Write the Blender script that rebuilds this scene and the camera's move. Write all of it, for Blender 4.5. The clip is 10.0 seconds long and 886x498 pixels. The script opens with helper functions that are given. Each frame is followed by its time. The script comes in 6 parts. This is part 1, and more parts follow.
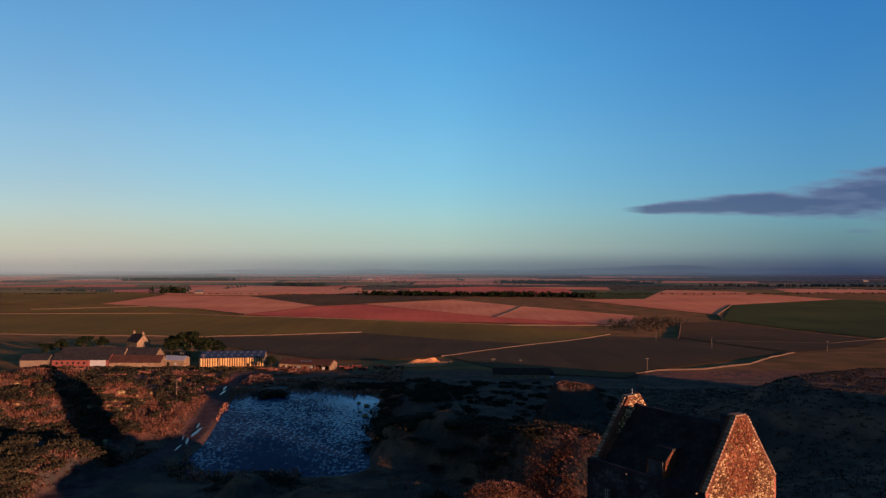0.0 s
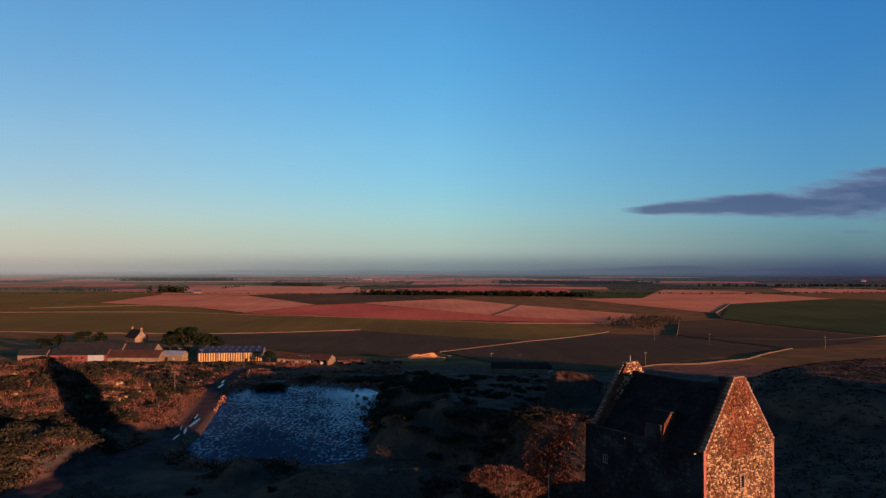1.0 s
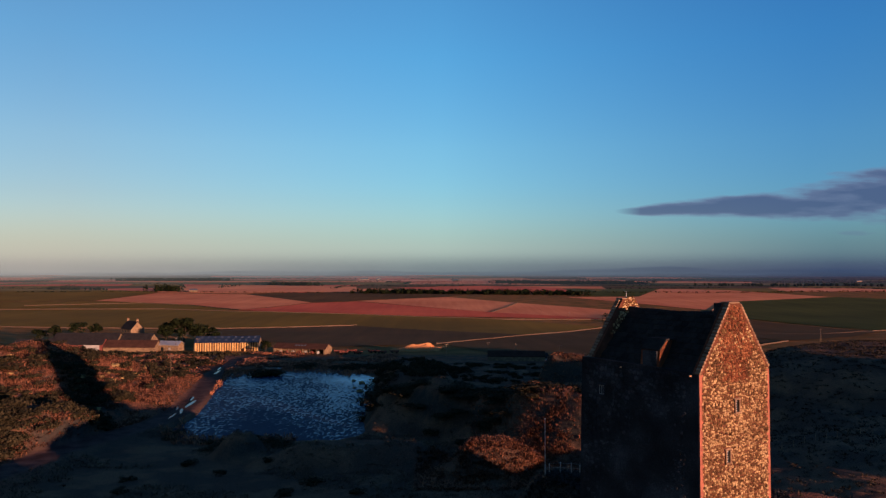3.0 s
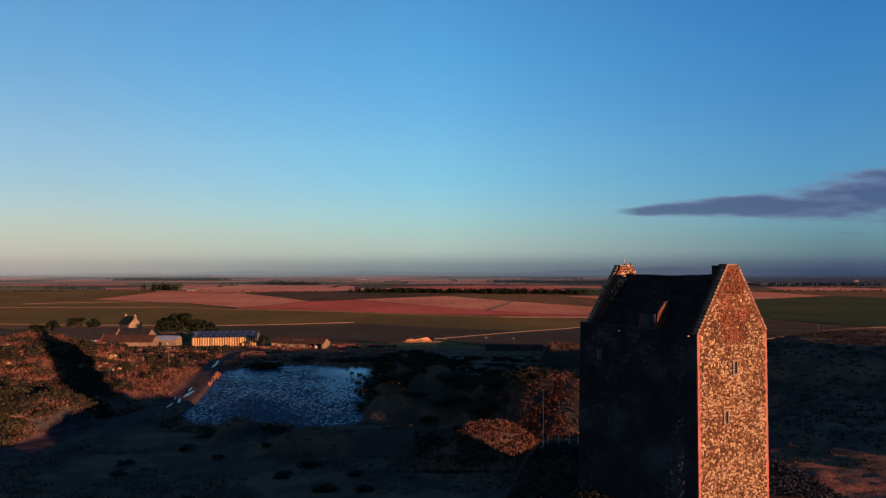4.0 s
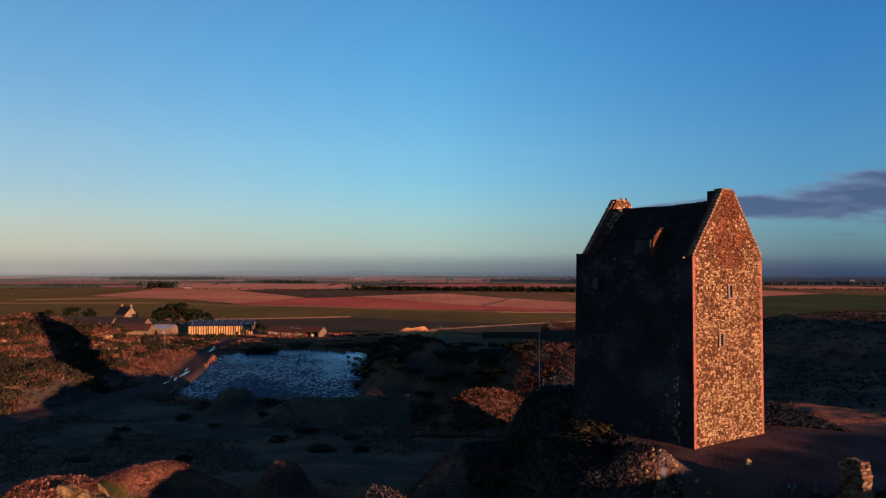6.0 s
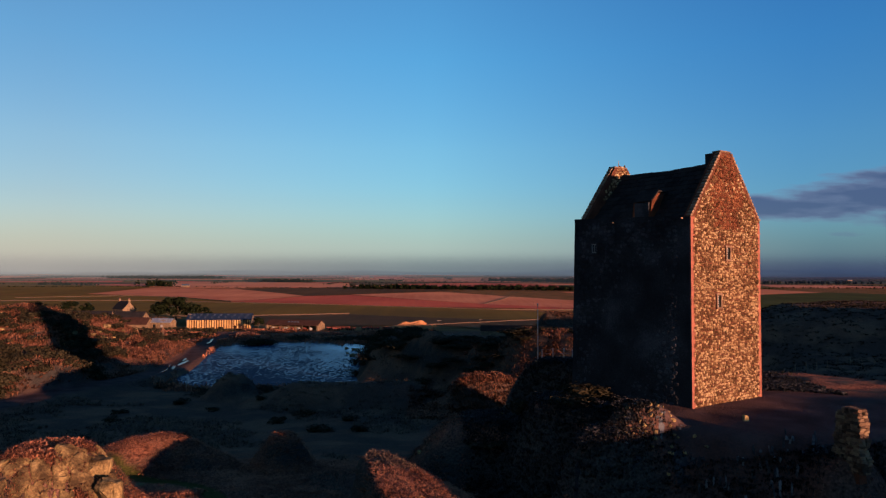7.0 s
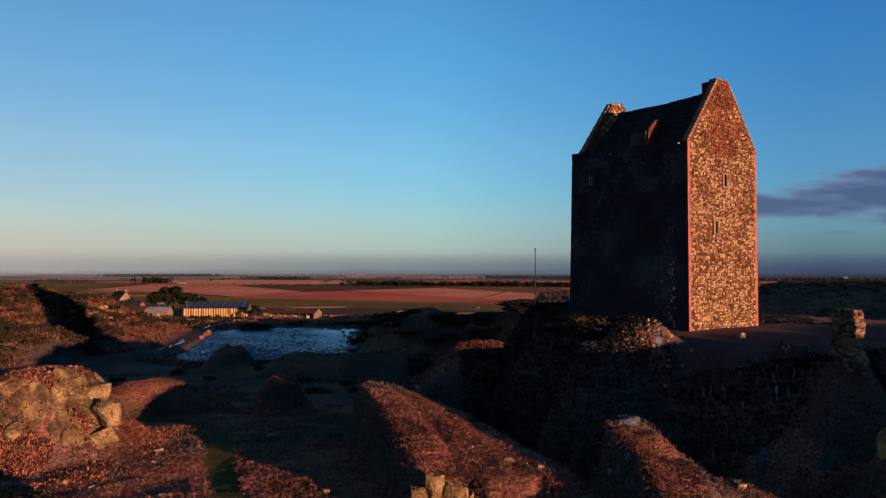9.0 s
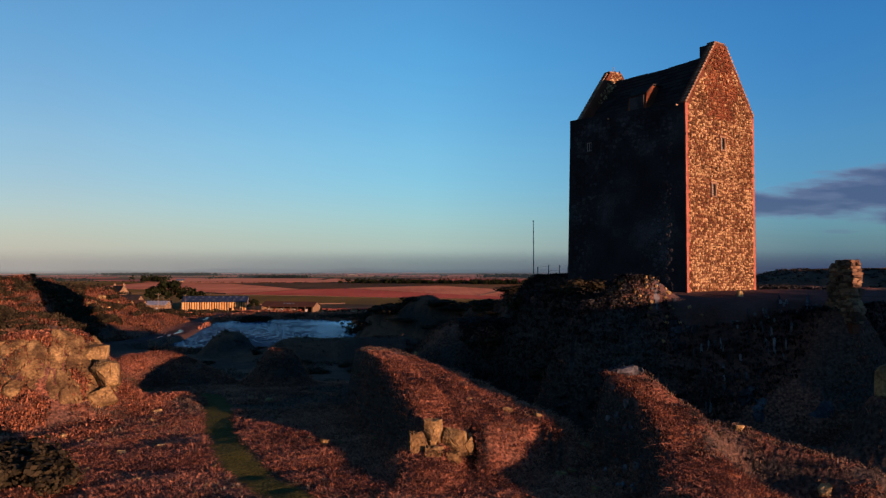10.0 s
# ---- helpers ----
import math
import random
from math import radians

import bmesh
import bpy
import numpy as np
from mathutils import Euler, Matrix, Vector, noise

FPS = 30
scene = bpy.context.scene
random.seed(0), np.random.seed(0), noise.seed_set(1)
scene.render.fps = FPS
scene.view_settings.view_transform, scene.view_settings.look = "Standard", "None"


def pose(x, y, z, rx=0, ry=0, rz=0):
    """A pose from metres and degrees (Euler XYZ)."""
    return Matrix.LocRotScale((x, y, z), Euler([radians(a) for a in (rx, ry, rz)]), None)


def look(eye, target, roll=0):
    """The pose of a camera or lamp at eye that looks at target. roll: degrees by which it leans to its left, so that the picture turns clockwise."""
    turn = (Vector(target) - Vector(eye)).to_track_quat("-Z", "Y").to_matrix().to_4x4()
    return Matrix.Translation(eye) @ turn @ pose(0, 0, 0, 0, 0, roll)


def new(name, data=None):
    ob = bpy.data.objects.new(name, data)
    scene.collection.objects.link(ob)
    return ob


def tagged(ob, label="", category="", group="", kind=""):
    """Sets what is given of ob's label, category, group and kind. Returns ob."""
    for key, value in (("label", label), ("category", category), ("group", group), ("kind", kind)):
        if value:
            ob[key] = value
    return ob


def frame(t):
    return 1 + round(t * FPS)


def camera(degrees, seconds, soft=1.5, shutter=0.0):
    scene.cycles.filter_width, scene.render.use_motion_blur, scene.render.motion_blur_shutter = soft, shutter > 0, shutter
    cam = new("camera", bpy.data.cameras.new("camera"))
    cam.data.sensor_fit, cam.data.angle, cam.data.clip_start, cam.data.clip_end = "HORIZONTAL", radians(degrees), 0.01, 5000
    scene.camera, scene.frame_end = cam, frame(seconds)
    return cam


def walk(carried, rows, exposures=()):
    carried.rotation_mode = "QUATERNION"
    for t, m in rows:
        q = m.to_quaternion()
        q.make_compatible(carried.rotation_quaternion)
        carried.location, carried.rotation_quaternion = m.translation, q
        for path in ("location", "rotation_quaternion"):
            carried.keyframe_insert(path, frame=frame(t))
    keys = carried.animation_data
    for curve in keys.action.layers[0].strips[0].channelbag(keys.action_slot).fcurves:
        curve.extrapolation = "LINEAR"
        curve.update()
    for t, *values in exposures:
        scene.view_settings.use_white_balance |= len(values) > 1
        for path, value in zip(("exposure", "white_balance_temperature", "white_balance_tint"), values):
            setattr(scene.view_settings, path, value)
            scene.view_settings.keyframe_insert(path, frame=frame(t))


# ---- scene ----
# camera: a drone sinking straight down beside the crag
cam = camera(63.2, 10.0, soft=1.3)
METRES, EYE, TILT, LEAN, TURN = 31.0, 32.24, 1.6, 0.0, 0.0
ROWS = [
    (0.0, 0.0, 0.0, 0.0, 0.0, 0.0, -0.0),
    (0.5, 0.0003, -0.0003, -0.0546, -0.07, 0.04, -0.01),
    (1.0, -0.0002, -0.0012, -0.1019, -0.13, 0.08, -0.01),
    (1.5, 0.0016, -0.0004, -0.1532, -0.19, 0.12, -0.02),
    (2.0, 0.0003, -0.0014, -0.2041, -0.26, 0.16, -0.04),
    (2.5, 0.0002, -0.0036, -0.2541, -0.33, 0.2, -0.04),
    (4.0, -0.0016, -0.0079, -0.4051, -0.56, 0.29, -0.04),
    (4.5, -0.0015, -0.0096, -0.4592, -0.63, 0.32, -0.05),
    (5.0, -0.0008, -0.0103, -0.5056, -0.68, 0.34, -0.06),
    (5.5, -0.0007, -0.0103, -0.5555, -0.75, 0.36, -0.08),
    (7.0, -0.0017, -0.0138, -0.7108, -0.96, 0.39, -0.17),
    (7.5, -0.0024, -0.0147, -0.7564, -1.02, 0.4, -0.17),
    (8.0, -0.0031, -0.0159, -0.8057, -1.08, 0.4, -0.16),
    (8.5, -0.0038, -0.0167, -0.8545, -1.15, 0.39, -0.14),
    (9.0, -0.0039, -0.0173, -0.9027, -1.21, 0.36, -0.11),
    (9.5, -0.0036, -0.0178, -0.9506, -1.27, 0.33, -0.09),
    (10.0, -0.0032, -0.0183, -0.9996, -1.33, 0.32, -0.07),
]
walk(cam, [(t, pose(0, 0, EYE, TILT, LEAN, TURN) @ pose(METRES * x, METRES * y, METRES * z, 90 + pitch, roll, yaw)) for t, x, y, z, yaw, pitch, roll in ROWS],
     exposures=((0.0, 1.45), (10.0, 1.45)))

# ---- light: a very low sun behind the drone's right shoulder, clear winter sky ----
SUN_ELEV, SUN_AZ = 5.0, -49.0          # degrees; azimuth from +x, anticlockwise
sun_dir = Vector((math.cos(radians(SUN_AZ)) * math.cos(radians(SUN_ELEV)), math.sin(radians(SUN_AZ)) * math.cos(radians(SUN_ELEV)), math.sin(radians(SUN_ELEV))))
world = bpy.data.worlds.new("sky")
scene.world = world
world.use_nodes = True
wn, wl = world.node_tree.nodes, world.node_tree.links
sky = wn.new("ShaderNodeTexSky")
sky.sky_type, sky.sun_disc = "NISHITA", False
sky.sun_elevation, sky.sun_rotation = radians(SUN_ELEV), radians(90 - SUN_AZ)
sky.air_density, sky.dust_density, sky.ozone_density = 0.85, 0.0, 3.0
grade = wn.new("ShaderNodeMix")
grade.data_type, grade.blend_type = "RGBA", "MULTIPLY"
grade.inputs["Factor"].default_value = 1.0
grade.inputs["B"].default_value = (0.79, 0.95, 0.99, 1)
wl.new(sky.outputs[0], grade.inputs["A"])
# the clear sky runs from a warm pale veil in the west to deep blue in the east
ways, axes, slide, blue = wn.new("ShaderNodeTexCoord"), wn.new("ShaderNodeSeparateXYZ"), wn.new("ShaderNodeMapRange"), wn.new("ShaderNodeValToRGB")
wl.new(ways.outputs["Generated"], axes.inputs[0])
wl.new(axes.outputs["X"], slide.inputs["Value"])
slide.inputs["From Min"].default_value, slide.inputs["From Max"].default_value = -0.6, 0.6
wl.new(slide.outputs[0], blue.inputs["Fac"])
stops = blue.color_ramp.elements
stops.new(0.5)
for stop, (place, tone) in zip(stops, ((0.12, (1.0, 0.82, 0.74, 1)), (0.5, (0.88, 1.03, 0.99, 1)), (0.88, (0.50, 0.78, 0.96, 1)))):
    stop.position, stop.color = place, tone
tint = wn.new("ShaderNodeMix")
tint.data_type, tint.blend_type = "RGBA", "MULTIPLY"
tint.inputs["Factor"].default_value = 1.0
wl.new(grade.outputs["Result"], tint.inputs["A"])
wl.new(blue.outputs["Color"], tint.inputs["B"])
# and pales towards the horizon, where the air is thick
pale = wn.new("ShaderNodeValToRGB")
wl.new(axes.outputs["Z"], pale.inputs["Fac"])
stops = pale.color_ramp.elements
for _ in range(3):
    stops.new(0.5)
for stop, (place, tone) in zip(stops, ((0.02, (0.9, 0.68, 0.67, 1)), (0.1, (0.94, 0.70, 0.66, 1)), (0.17, (0.97, 0.80, 0.745, 1)), (0.29, (0.80, 0.88, 0.89, 1)), (0.6, (0.74, 0.86, 1.0, 1)))):
    stop.position, stop.color = place, tone
air = wn.new("ShaderNodeMix")
air.data_type, air.blend_type = "RGBA", "MULTIPLY"
air.inputs["Factor"].default_value = 1.0
wl.new(tint.outputs["Result"], air.inputs["A"])
wl.new(pale.outputs["Color"], air.inputs["B"])
wl.new(air.outputs["Result"], wn["Background"].inputs["Color"])
wn["Background"].inputs["Strength"].default_value = 0.114
sun = new("sun", bpy.data.lights.new("sun", "SUN"))
sun.data.energy, sun.data.angle, sun.data.color = 5.0, radians(0.5), (1.0, 0.53, 0.35)
sun.matrix_world = look(sun_dir * 300, (0, 0, 0))

# ---- materials ----
def material(name, base, rough=0.9, metal=0.0):
    m = bpy.data.materials.new(name)
    m.use_nodes = True
    b = m.node_tree.nodes["Principled BSDF"]
    b.inputs["Base Color"].default_value = (*base, 1)
    b.inputs["Roughness"].default_value, b.inputs["Metallic"].default_value = rough, metal
    b.inputs["Specular IOR Level"].default_value = 0.02
    return m, m.node_tree.nodes, m.node_tree.links, b


def varied(name, colours, scale=1.0, rough=0.9, bump=0.3, bump_scale=None, spread=0.0, island=False, metal=0.0, spec=0.03):
    """A material of several tones: broad noise, fine grain, and a tone of its own for each piece when spread is set."""
    m, n, l, b = material(name, colours[0], rough, metal)
    b.inputs["Specular IOR Level"].default_value = spec
    pos = n.new("ShaderNodeNewGeometry")
    broad = n.new("ShaderNodeTexNoise")
    broad.inputs["Scale"].default_value, broad.inputs["Detail"].default_value = scale, 6
    fine = n.new("ShaderNodeTexNoise")
    fine.inputs["Scale"].default_value, fine.inputs["Detail"].default_value = (bump_scale or scale * 8), 5
    for t in (broad, fine):
        l.new(pos.outputs["Position"], t.inputs["Vector"])
    add = n.new("ShaderNodeMath")
    add.operation, add.use_clamp = "MULTIPLY_ADD", False
    l.new(fine.outputs["Fac"], add.inputs[0])
    add.inputs[1].default_value = 0.5
    l.new(broad.outputs["Fac"], add.inputs[2])
    fac = add.outputs[0]
    if spread:
        src = pos.outputs["Random Per Island"] if island else n.new("ShaderNodeObjectInfo").outputs["Random"]
        piece = n.new("ShaderNodeMath")
        piece.operation = "MULTIPLY_ADD"
        l.new(src, piece.inputs[0])
        piece.inputs[1].default_value = spread
        l.new(fac, piece.inputs[2])
        shift = n.new("ShaderNodeMath")
        shift.operation = "SUBTRACT"
        l.new(piece.outputs[0], shift.inputs[0])
        shift.inputs[1].default_value = spread / 2
        fac = shift.outputs[0]
    ramp = n.new("ShaderNodeValToRGB")
    while len(ramp.color_ramp.elements) < len(colours):
        ramp.color_ramp.elements.new(0.5)
    for i, (e, c) in enumerate(zip(ramp.color_ramp.elements, colours)):
        e.position, e.color = 0.5 + 0.5 * i / max(1, len(colours) - 1), (*c, 1)
    l.new(fac, ramp.inputs["Fac"])
    l.new(ramp.outputs["Color"], b.inputs["Base Color"])
    bp = n.new("ShaderNodeBump")
    bp.inputs["Strength"].default_value, bp.inputs["Distance"].default_value = bump, 0.05
    l.new(fine.outputs["Fac"], bp.inputs["Height"])
    l.new(bp.outputs["Normal"], b.inputs["Normal"])
    return m


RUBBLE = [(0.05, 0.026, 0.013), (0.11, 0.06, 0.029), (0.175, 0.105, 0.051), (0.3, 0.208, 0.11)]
# dark copy of RUBBLE: the tower's shade is put into this colour
RUBBLE_SHADED = [(0.011, 0.011, 0.0125), (0.022, 0.0215, 0.024), (0.055, 0.055, 0.06)]
M_STONE = varied("whin_rubble", RUBBLE, 0.5, spread=0.75, bump=0.6, bump_scale=9)
M_STONE_J = varied("whin_rubble_small", RUBBLE, 0.5, spread=0.75, island=True, bump=0.6, bump_scale=9)
M_STONE_SHADED = varied("whin_rubble_shaded", RUBBLE_SHADED, 0.35, spread=0.3, island=True, bump=0.4, bump_scale=9)
M_STONE_RED = varied("red_washed_rubble", [(0.05, 0.018, 0.01), (0.12, 0.04, 0.02), (0.18, 0.075, 0.036)], 0.5, spread=0.6, island=True, bump=0.6, bump_scale=9)
M_MORTAR = varied("red_lime_mortar", [(0.046, 0.018, 0.011), (0.1, 0.036, 0.021)], 1.2, bump=0.6, bump_scale=12)
M_QUOIN = varied("red_sandstone", [(0.15, 0.055, 0.04), (0.23, 0.085, 0.058)], 1.5, spread=0.3, bump=0.3, bump_scale=14)
M_COPE = varied("weathered_cope_stone", [(0.1, 0.06, 0.04), (0.22, 0.14, 0.09)], 2, spread=0.4, bump=0.4)
M_SLAB = varied("stone_slab_roof", [(0.01, 0.009, 0.009), (0.026, 0.022, 0.02)], 0.8, spread=0.3, bump=0.3)
M_ROCK = varied("crag_rock", [(0.035, 0.022, 0.012), (0.09, 0.058, 0.027), (0.2, 0.135, 0.06), (0.38, 0.265, 0.12)], 0.7, bump=1.0, bump_scale=6, spread=0.35, island=True)
# dark copy of crag_rock, with the crag's shade put into its colour
M_CLIFF = varied("crag_rock_shaded", [(0.011, 0.0115, 0.013), (0.026, 0.026, 0.029), (0.08, 0.08, 0.086)], 0.8, bump=0.8, bump_scale=5, spread=0.3, island=True)
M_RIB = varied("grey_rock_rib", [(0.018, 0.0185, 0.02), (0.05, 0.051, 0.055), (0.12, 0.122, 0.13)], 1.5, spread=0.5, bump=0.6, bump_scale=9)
# scrub toned near black so that its colour carries the crag's shade
M_CRAG_SCRUB = varied("crag_scrub_shaded", [(0.006, 0.0065, 0.007), (0.017, 0.017, 0.018), (0.045, 0.043, 0.044)], 0.4, spread=0.7, island=True, bump=0.1)
M_RUIN = varied("ruin_rubble", [(0.04, 0.025, 0.018), (0.1, 0.06, 0.038), (0.17, 0.115, 0.07)], 0.8, spread=0.45, bump=0.7, bump_scale=9)
# near-black colour standing in for the dark of openings; also used for tyres
M_VOID = varied("dark_void", [(0.006, 0.006, 0.006), (0.012, 0.012, 0.012)], 2)
M_GLASS, _n, _l, _b = material("window_glass", (0.02, 0.025, 0.03), 0.08)
M_WHITE = varied("white_paint", [(0.16, 0.155, 0.15), (0.24, 0.235, 0.225)], 1.5, rough=0.6, bump=0.1)
M_METAL = varied("galvanised_steel", [(0.2, 0.2, 0.21), (0.35, 0.35, 0.36)], 3, rough=0.45, bump=0.05, metal=0.6)
M_WOOD = varied("weathered_timber", [(0.06, 0.042, 0.03), (0.14, 0.1, 0.07)], 2, bump=0.3, spread=0.3)
M_BOARD = varied("pale_larch_boards", [(0.24, 0.135, 0.053), (0.38, 0.23, 0.095)], 0.6, bump=0.2, spread=0.4)
M_BLUEROOF = varied("blue_grey_sheet_roof", [(0.006, 0.011, 0.024), (0.012, 0.02, 0.04)], 0.3, rough=0.5, bump=0.1, spec=0.1)
M_SKYLIGHT = varied("clear_roof_sheet", [(0.03, 0.04, 0.06), (0.05, 0.06, 0.085)], 0.4, rough=0.25, bump=0.05)
M_RUST = varied("rusted_sheet_roof", [(0.026, 0.013, 0.01), (0.05, 0.024, 0.018)], 0.35, bump=0.2)
M_SLATE = varied("slate_roof", [(0.01, 0.009, 0.01), (0.022, 0.02, 0.021)], 0.5, bump=0.3, bump_scale=6)
M_REDWALL = varied("red_brick_wall", [(0.07, 0.02, 0.017), (0.14, 0.045, 0.036)], 0.9, bump=0.4, bump_scale=7)
M_FARMWALL = varied("farm_rubble_wall", [(0.065, 0.042, 0.03), (0.19, 0.128, 0.074)], 0.9, bump=0.5, bump_scale=6)
M_DYKE = varied("drystone_dyke", [(0.045, 0.027, 0.019), (0.11, 0.07, 0.048)], 0.8, spread=0.2, island=True, bump=0.7, bump_scale=5)
M_BARK = varied("bark", [(0.02, 0.015, 0.01), (0.045, 0.032, 0.022)], 3, bump=0.6)
M_GORSE = varied("gorse_leaf", [(0.009, 0.0085, 0.005), (0.034, 0.027, 0.015)], 0.8, spread=0.5, island=True, bump=0.2)
M_CONIFER = varied("conifer_leaf", [(0.003, 0.005, 0.002), (0.01, 0.013, 0.005)], 0.3, spread=0.5, island=True, bump=0.2)
M_BRACKEN = varied("dead_bracken", [(0.075, 0.03, 0.019), (0.195, 0.076, 0.045), (0.33, 0.138, 0.076)], 0.25, spread=0.5, island=True, bump=0.1)
M_HEATHER = varied("winter_heather", [(0.028, 0.021, 0.017), (0.075, 0.052, 0.038), (0.14, 0.095, 0.066)], 0.25, spread=0.7, island=True, bump=0.1)
M_HILL = varied("faded_hill_bracken", [(0.03, 0.015, 0.01), (0.1, 0.041, 0.025), (0.21, 0.09, 0.052)], 0.12, spread=0.7, island=True, bump=0.1)
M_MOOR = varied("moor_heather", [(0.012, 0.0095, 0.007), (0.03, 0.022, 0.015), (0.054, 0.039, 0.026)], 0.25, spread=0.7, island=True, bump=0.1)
# valley tufts, toned dark to carry the floor's shade in colour
M_VALLEY_SHADE = varied("valley_tufts_shaded", [(0.026, 0.017, 0.012), (0.07, 0.044, 0.028), (0.13, 0.08, 0.048)], 0.25, spread=0.6, island=True, bump=0.1)
M_STRAW = varied("straw", [(0.22, 0.088, 0.036), (0.4, 0.18, 0.08)], 1.5, bump=0.6)

# ---- helpers of this scene ----
def value_noise(x, y, size, seed=0):
    """Smooth noise between -1 and 1 over the plan, with cells of that size."""
    gx, gy = np.asarray(x, float) / size, np.asarray(y, float) / size
    ix, iy = np.floor(gx).astype(np.int64), np.floor(gy).astype(np.int64)
    fx, fy = gx - ix, gy - iy
    fx, fy = fx * fx * fx * (fx * (fx * 6 - 15) + 10), fy * fy * fy * (fy * (fy * 6 - 15) + 10)

    def corner(a, b):
        h = (a * 374761393 + b * 668265263 + seed * 974634777) & 0x7FFFFFFF
        h = ((h ^ (h >> 13)) * 1274126177) & 0x7FFFFFFF
        h = ((h ^ (h >> 15)) * 1103515245 + 12345) & 0x7FFFFFFF
        return ((h >> 7) & 0xFFFF) / 32767.5 - 1
    a, b = corner(ix, iy), corner(ix + 1, iy)
    c, d = corner(ix, iy + 1), corner(ix + 1, iy + 1)
    return (a + (b - a) * fx) * (1 - fy) + (c + (d - c) * fx) * fy


def fbm(x, y, size, octaves=4, seed=0):
    total, weight = 0, 1.0
    for i in range(octaves):
        total = total + weight * value_noise(x, y, size / 2 ** i, seed + 17 * i)
        weight *= 0.5
    return total / 1.6


def smooth(a, b, v):
    t = np.clip((v - a) / (b - a), 0, 1)
    return t * t * (3 - 2 * t)


def near_line(x, y, points):
    """Distance from the plan points to a broken line, and how far along it the nearest place lies (0 to 1 for each leg)."""
    best = np.full(np.shape(x), 1e9)
    for (ax, ay), (bx, by) in zip(points, points[1:]):
        dx, dy = bx - ax, by - ay
        t = np.clip(((x - ax) * dx + (y - ay) * dy) / (dx * dx + dy * dy), 0, 1)
        best = np.minimum(best, np.hypot(x - ax - t * dx, y - ay - t * dy))
    return best


def part(name, bm, mat, parent=None, label=""):
    me = bpy.data.meshes.new(name)
    bm.to_mesh(me)
    bm.free()
    for m in (mat if isinstance(mat, (list, tuple)) else [mat]):
        me.materials.append(m)
    ob = new(name, me)
    if parent:
        ob.parent = parent
    if label:
        ob["label"] = label
    return ob


def thing(name, label, category, m=None, group="", kind=""):
    ob = new(name)
    ob.empty_display_size = 0.3
    if m is not None:
        ob.matrix_world = m
    return tagged(ob, label, category, group, kind)


def mesh_from(name, verts, faces, mat, parent=None, shade=False):
    me = bpy.data.meshes.new(name)
    me.from_pydata([tuple(v) for v in verts], [], [tuple(f) for f in faces])
    for m in (mat if isinstance(mat, (list, tuple)) else [mat]):
        me.materials.append(m)
    if shade:
        me.shade_smooth()
    ob = new(name, me)
    if parent:
        ob.parent = parent
    return ob


def box(bm, x0, y0, z0, x1, y1, z1, bevel=0.0):
    made = bmesh.ops.create_cube(bm, size=1, matrix=Matrix.LocRotScale(((x0 + x1) / 2, (y0 + y1) / 2, (z0 + z1) / 2), None, (x1 - x0, y1 - y0, z1 - z0)))
    if bevel:
        edges = {e for v in made["verts"] for e in v.link_edges}
        bmesh.ops.bevel(bm, geom=list(edges), offset=bevel, segments=1, affect="EDGES", profile=0.5)


def prism(bm, outline, y0, y1):
    """A solid from an outline in x and z, stretched from y0 to y1."""
    a = [bm.verts.new((x, y0, z)) for x, z in outline]
    b = [bm.verts.new((x, y1, z)) for x, z in outline]
    n = len(outline)
    bm.faces.new(a)
    bm.faces.new(b[::-1])
    for i in range(n):
        bm.faces.new((a[i], b[i], b[(i + 1) % n], a[(i + 1) % n]))
    bmesh.ops.recalc_face_normals(bm, faces=bm.faces)


# ---- the lie of the land ----
PROFILE_Y = [-5000, -60, 60, 84, 110, 190, 290, 370, 450, 650, 900, 1700, 3000, 4500, 6000]
PROFILE_Z = [-12, -9.5, -9.6, -11.2, -14.8, -17.6, -17.6, -18, -21, -28, -26, -14, -6, 4, 10]
# rises: centre x, y, half widths, turn in degrees, top, level share
RISES = [
    (-138, 226, 78, 68, 0, -0.2, 0.15),
    (-99, 167, 30, 22, 0, -8.2, 0.3),
    (-7, 258, 17, 42, 6, -11.4, 0.45),
    (38, 210, 16, 11, 0, -0.6, 0.3),
    (32, 62, 25, 23, 33, -0.2, 0.6),
    (15, 78, 9, 15, 20, 0.9, 0.3),
    (11.5, 62, 8, 10, 10, -0.6, 0.3),
    (6, 69, 11, 9, 20, -3.3, 0.3),
    (2, 188, 46, 17, -40, -7.0, 0.2),
    (30, 155, 32, 20, -45, -1.2, 0.3),
    (11, 138, 14, 9, 0, -9.7, 0.2),
    (150, 188, 115, 72, 0, 2.0, 0.45),
    (85, 120, 75, 60, 30, -6.0, 0.2),
    (-30, 80, 11, 4.5, 5, -7.6, 0.1),
    (-16, 79, 5, 3.5, 0, -6.8, 0.1),
    (-41.5, 154, 7, 6, 0, -10.9, 0.2),
    (-15, 148, 25, 9, 0, -11.9, 0.4),
    # next two rises stay unseen, right of view; added to shade cliff and moor
    (66.2, 11.5, 20.3, 10, 41, 4.2, 0.9),
    (160, 58, 54, 30, 41, 13.2, 0.6),
    (-190, 435, 75, 60, 0, -15.5, 0.4),
    # unseen behind the tower; added to shade the ground near the pond
    (30, 98, 11, 11, 0, -6.0, 0.5),
]
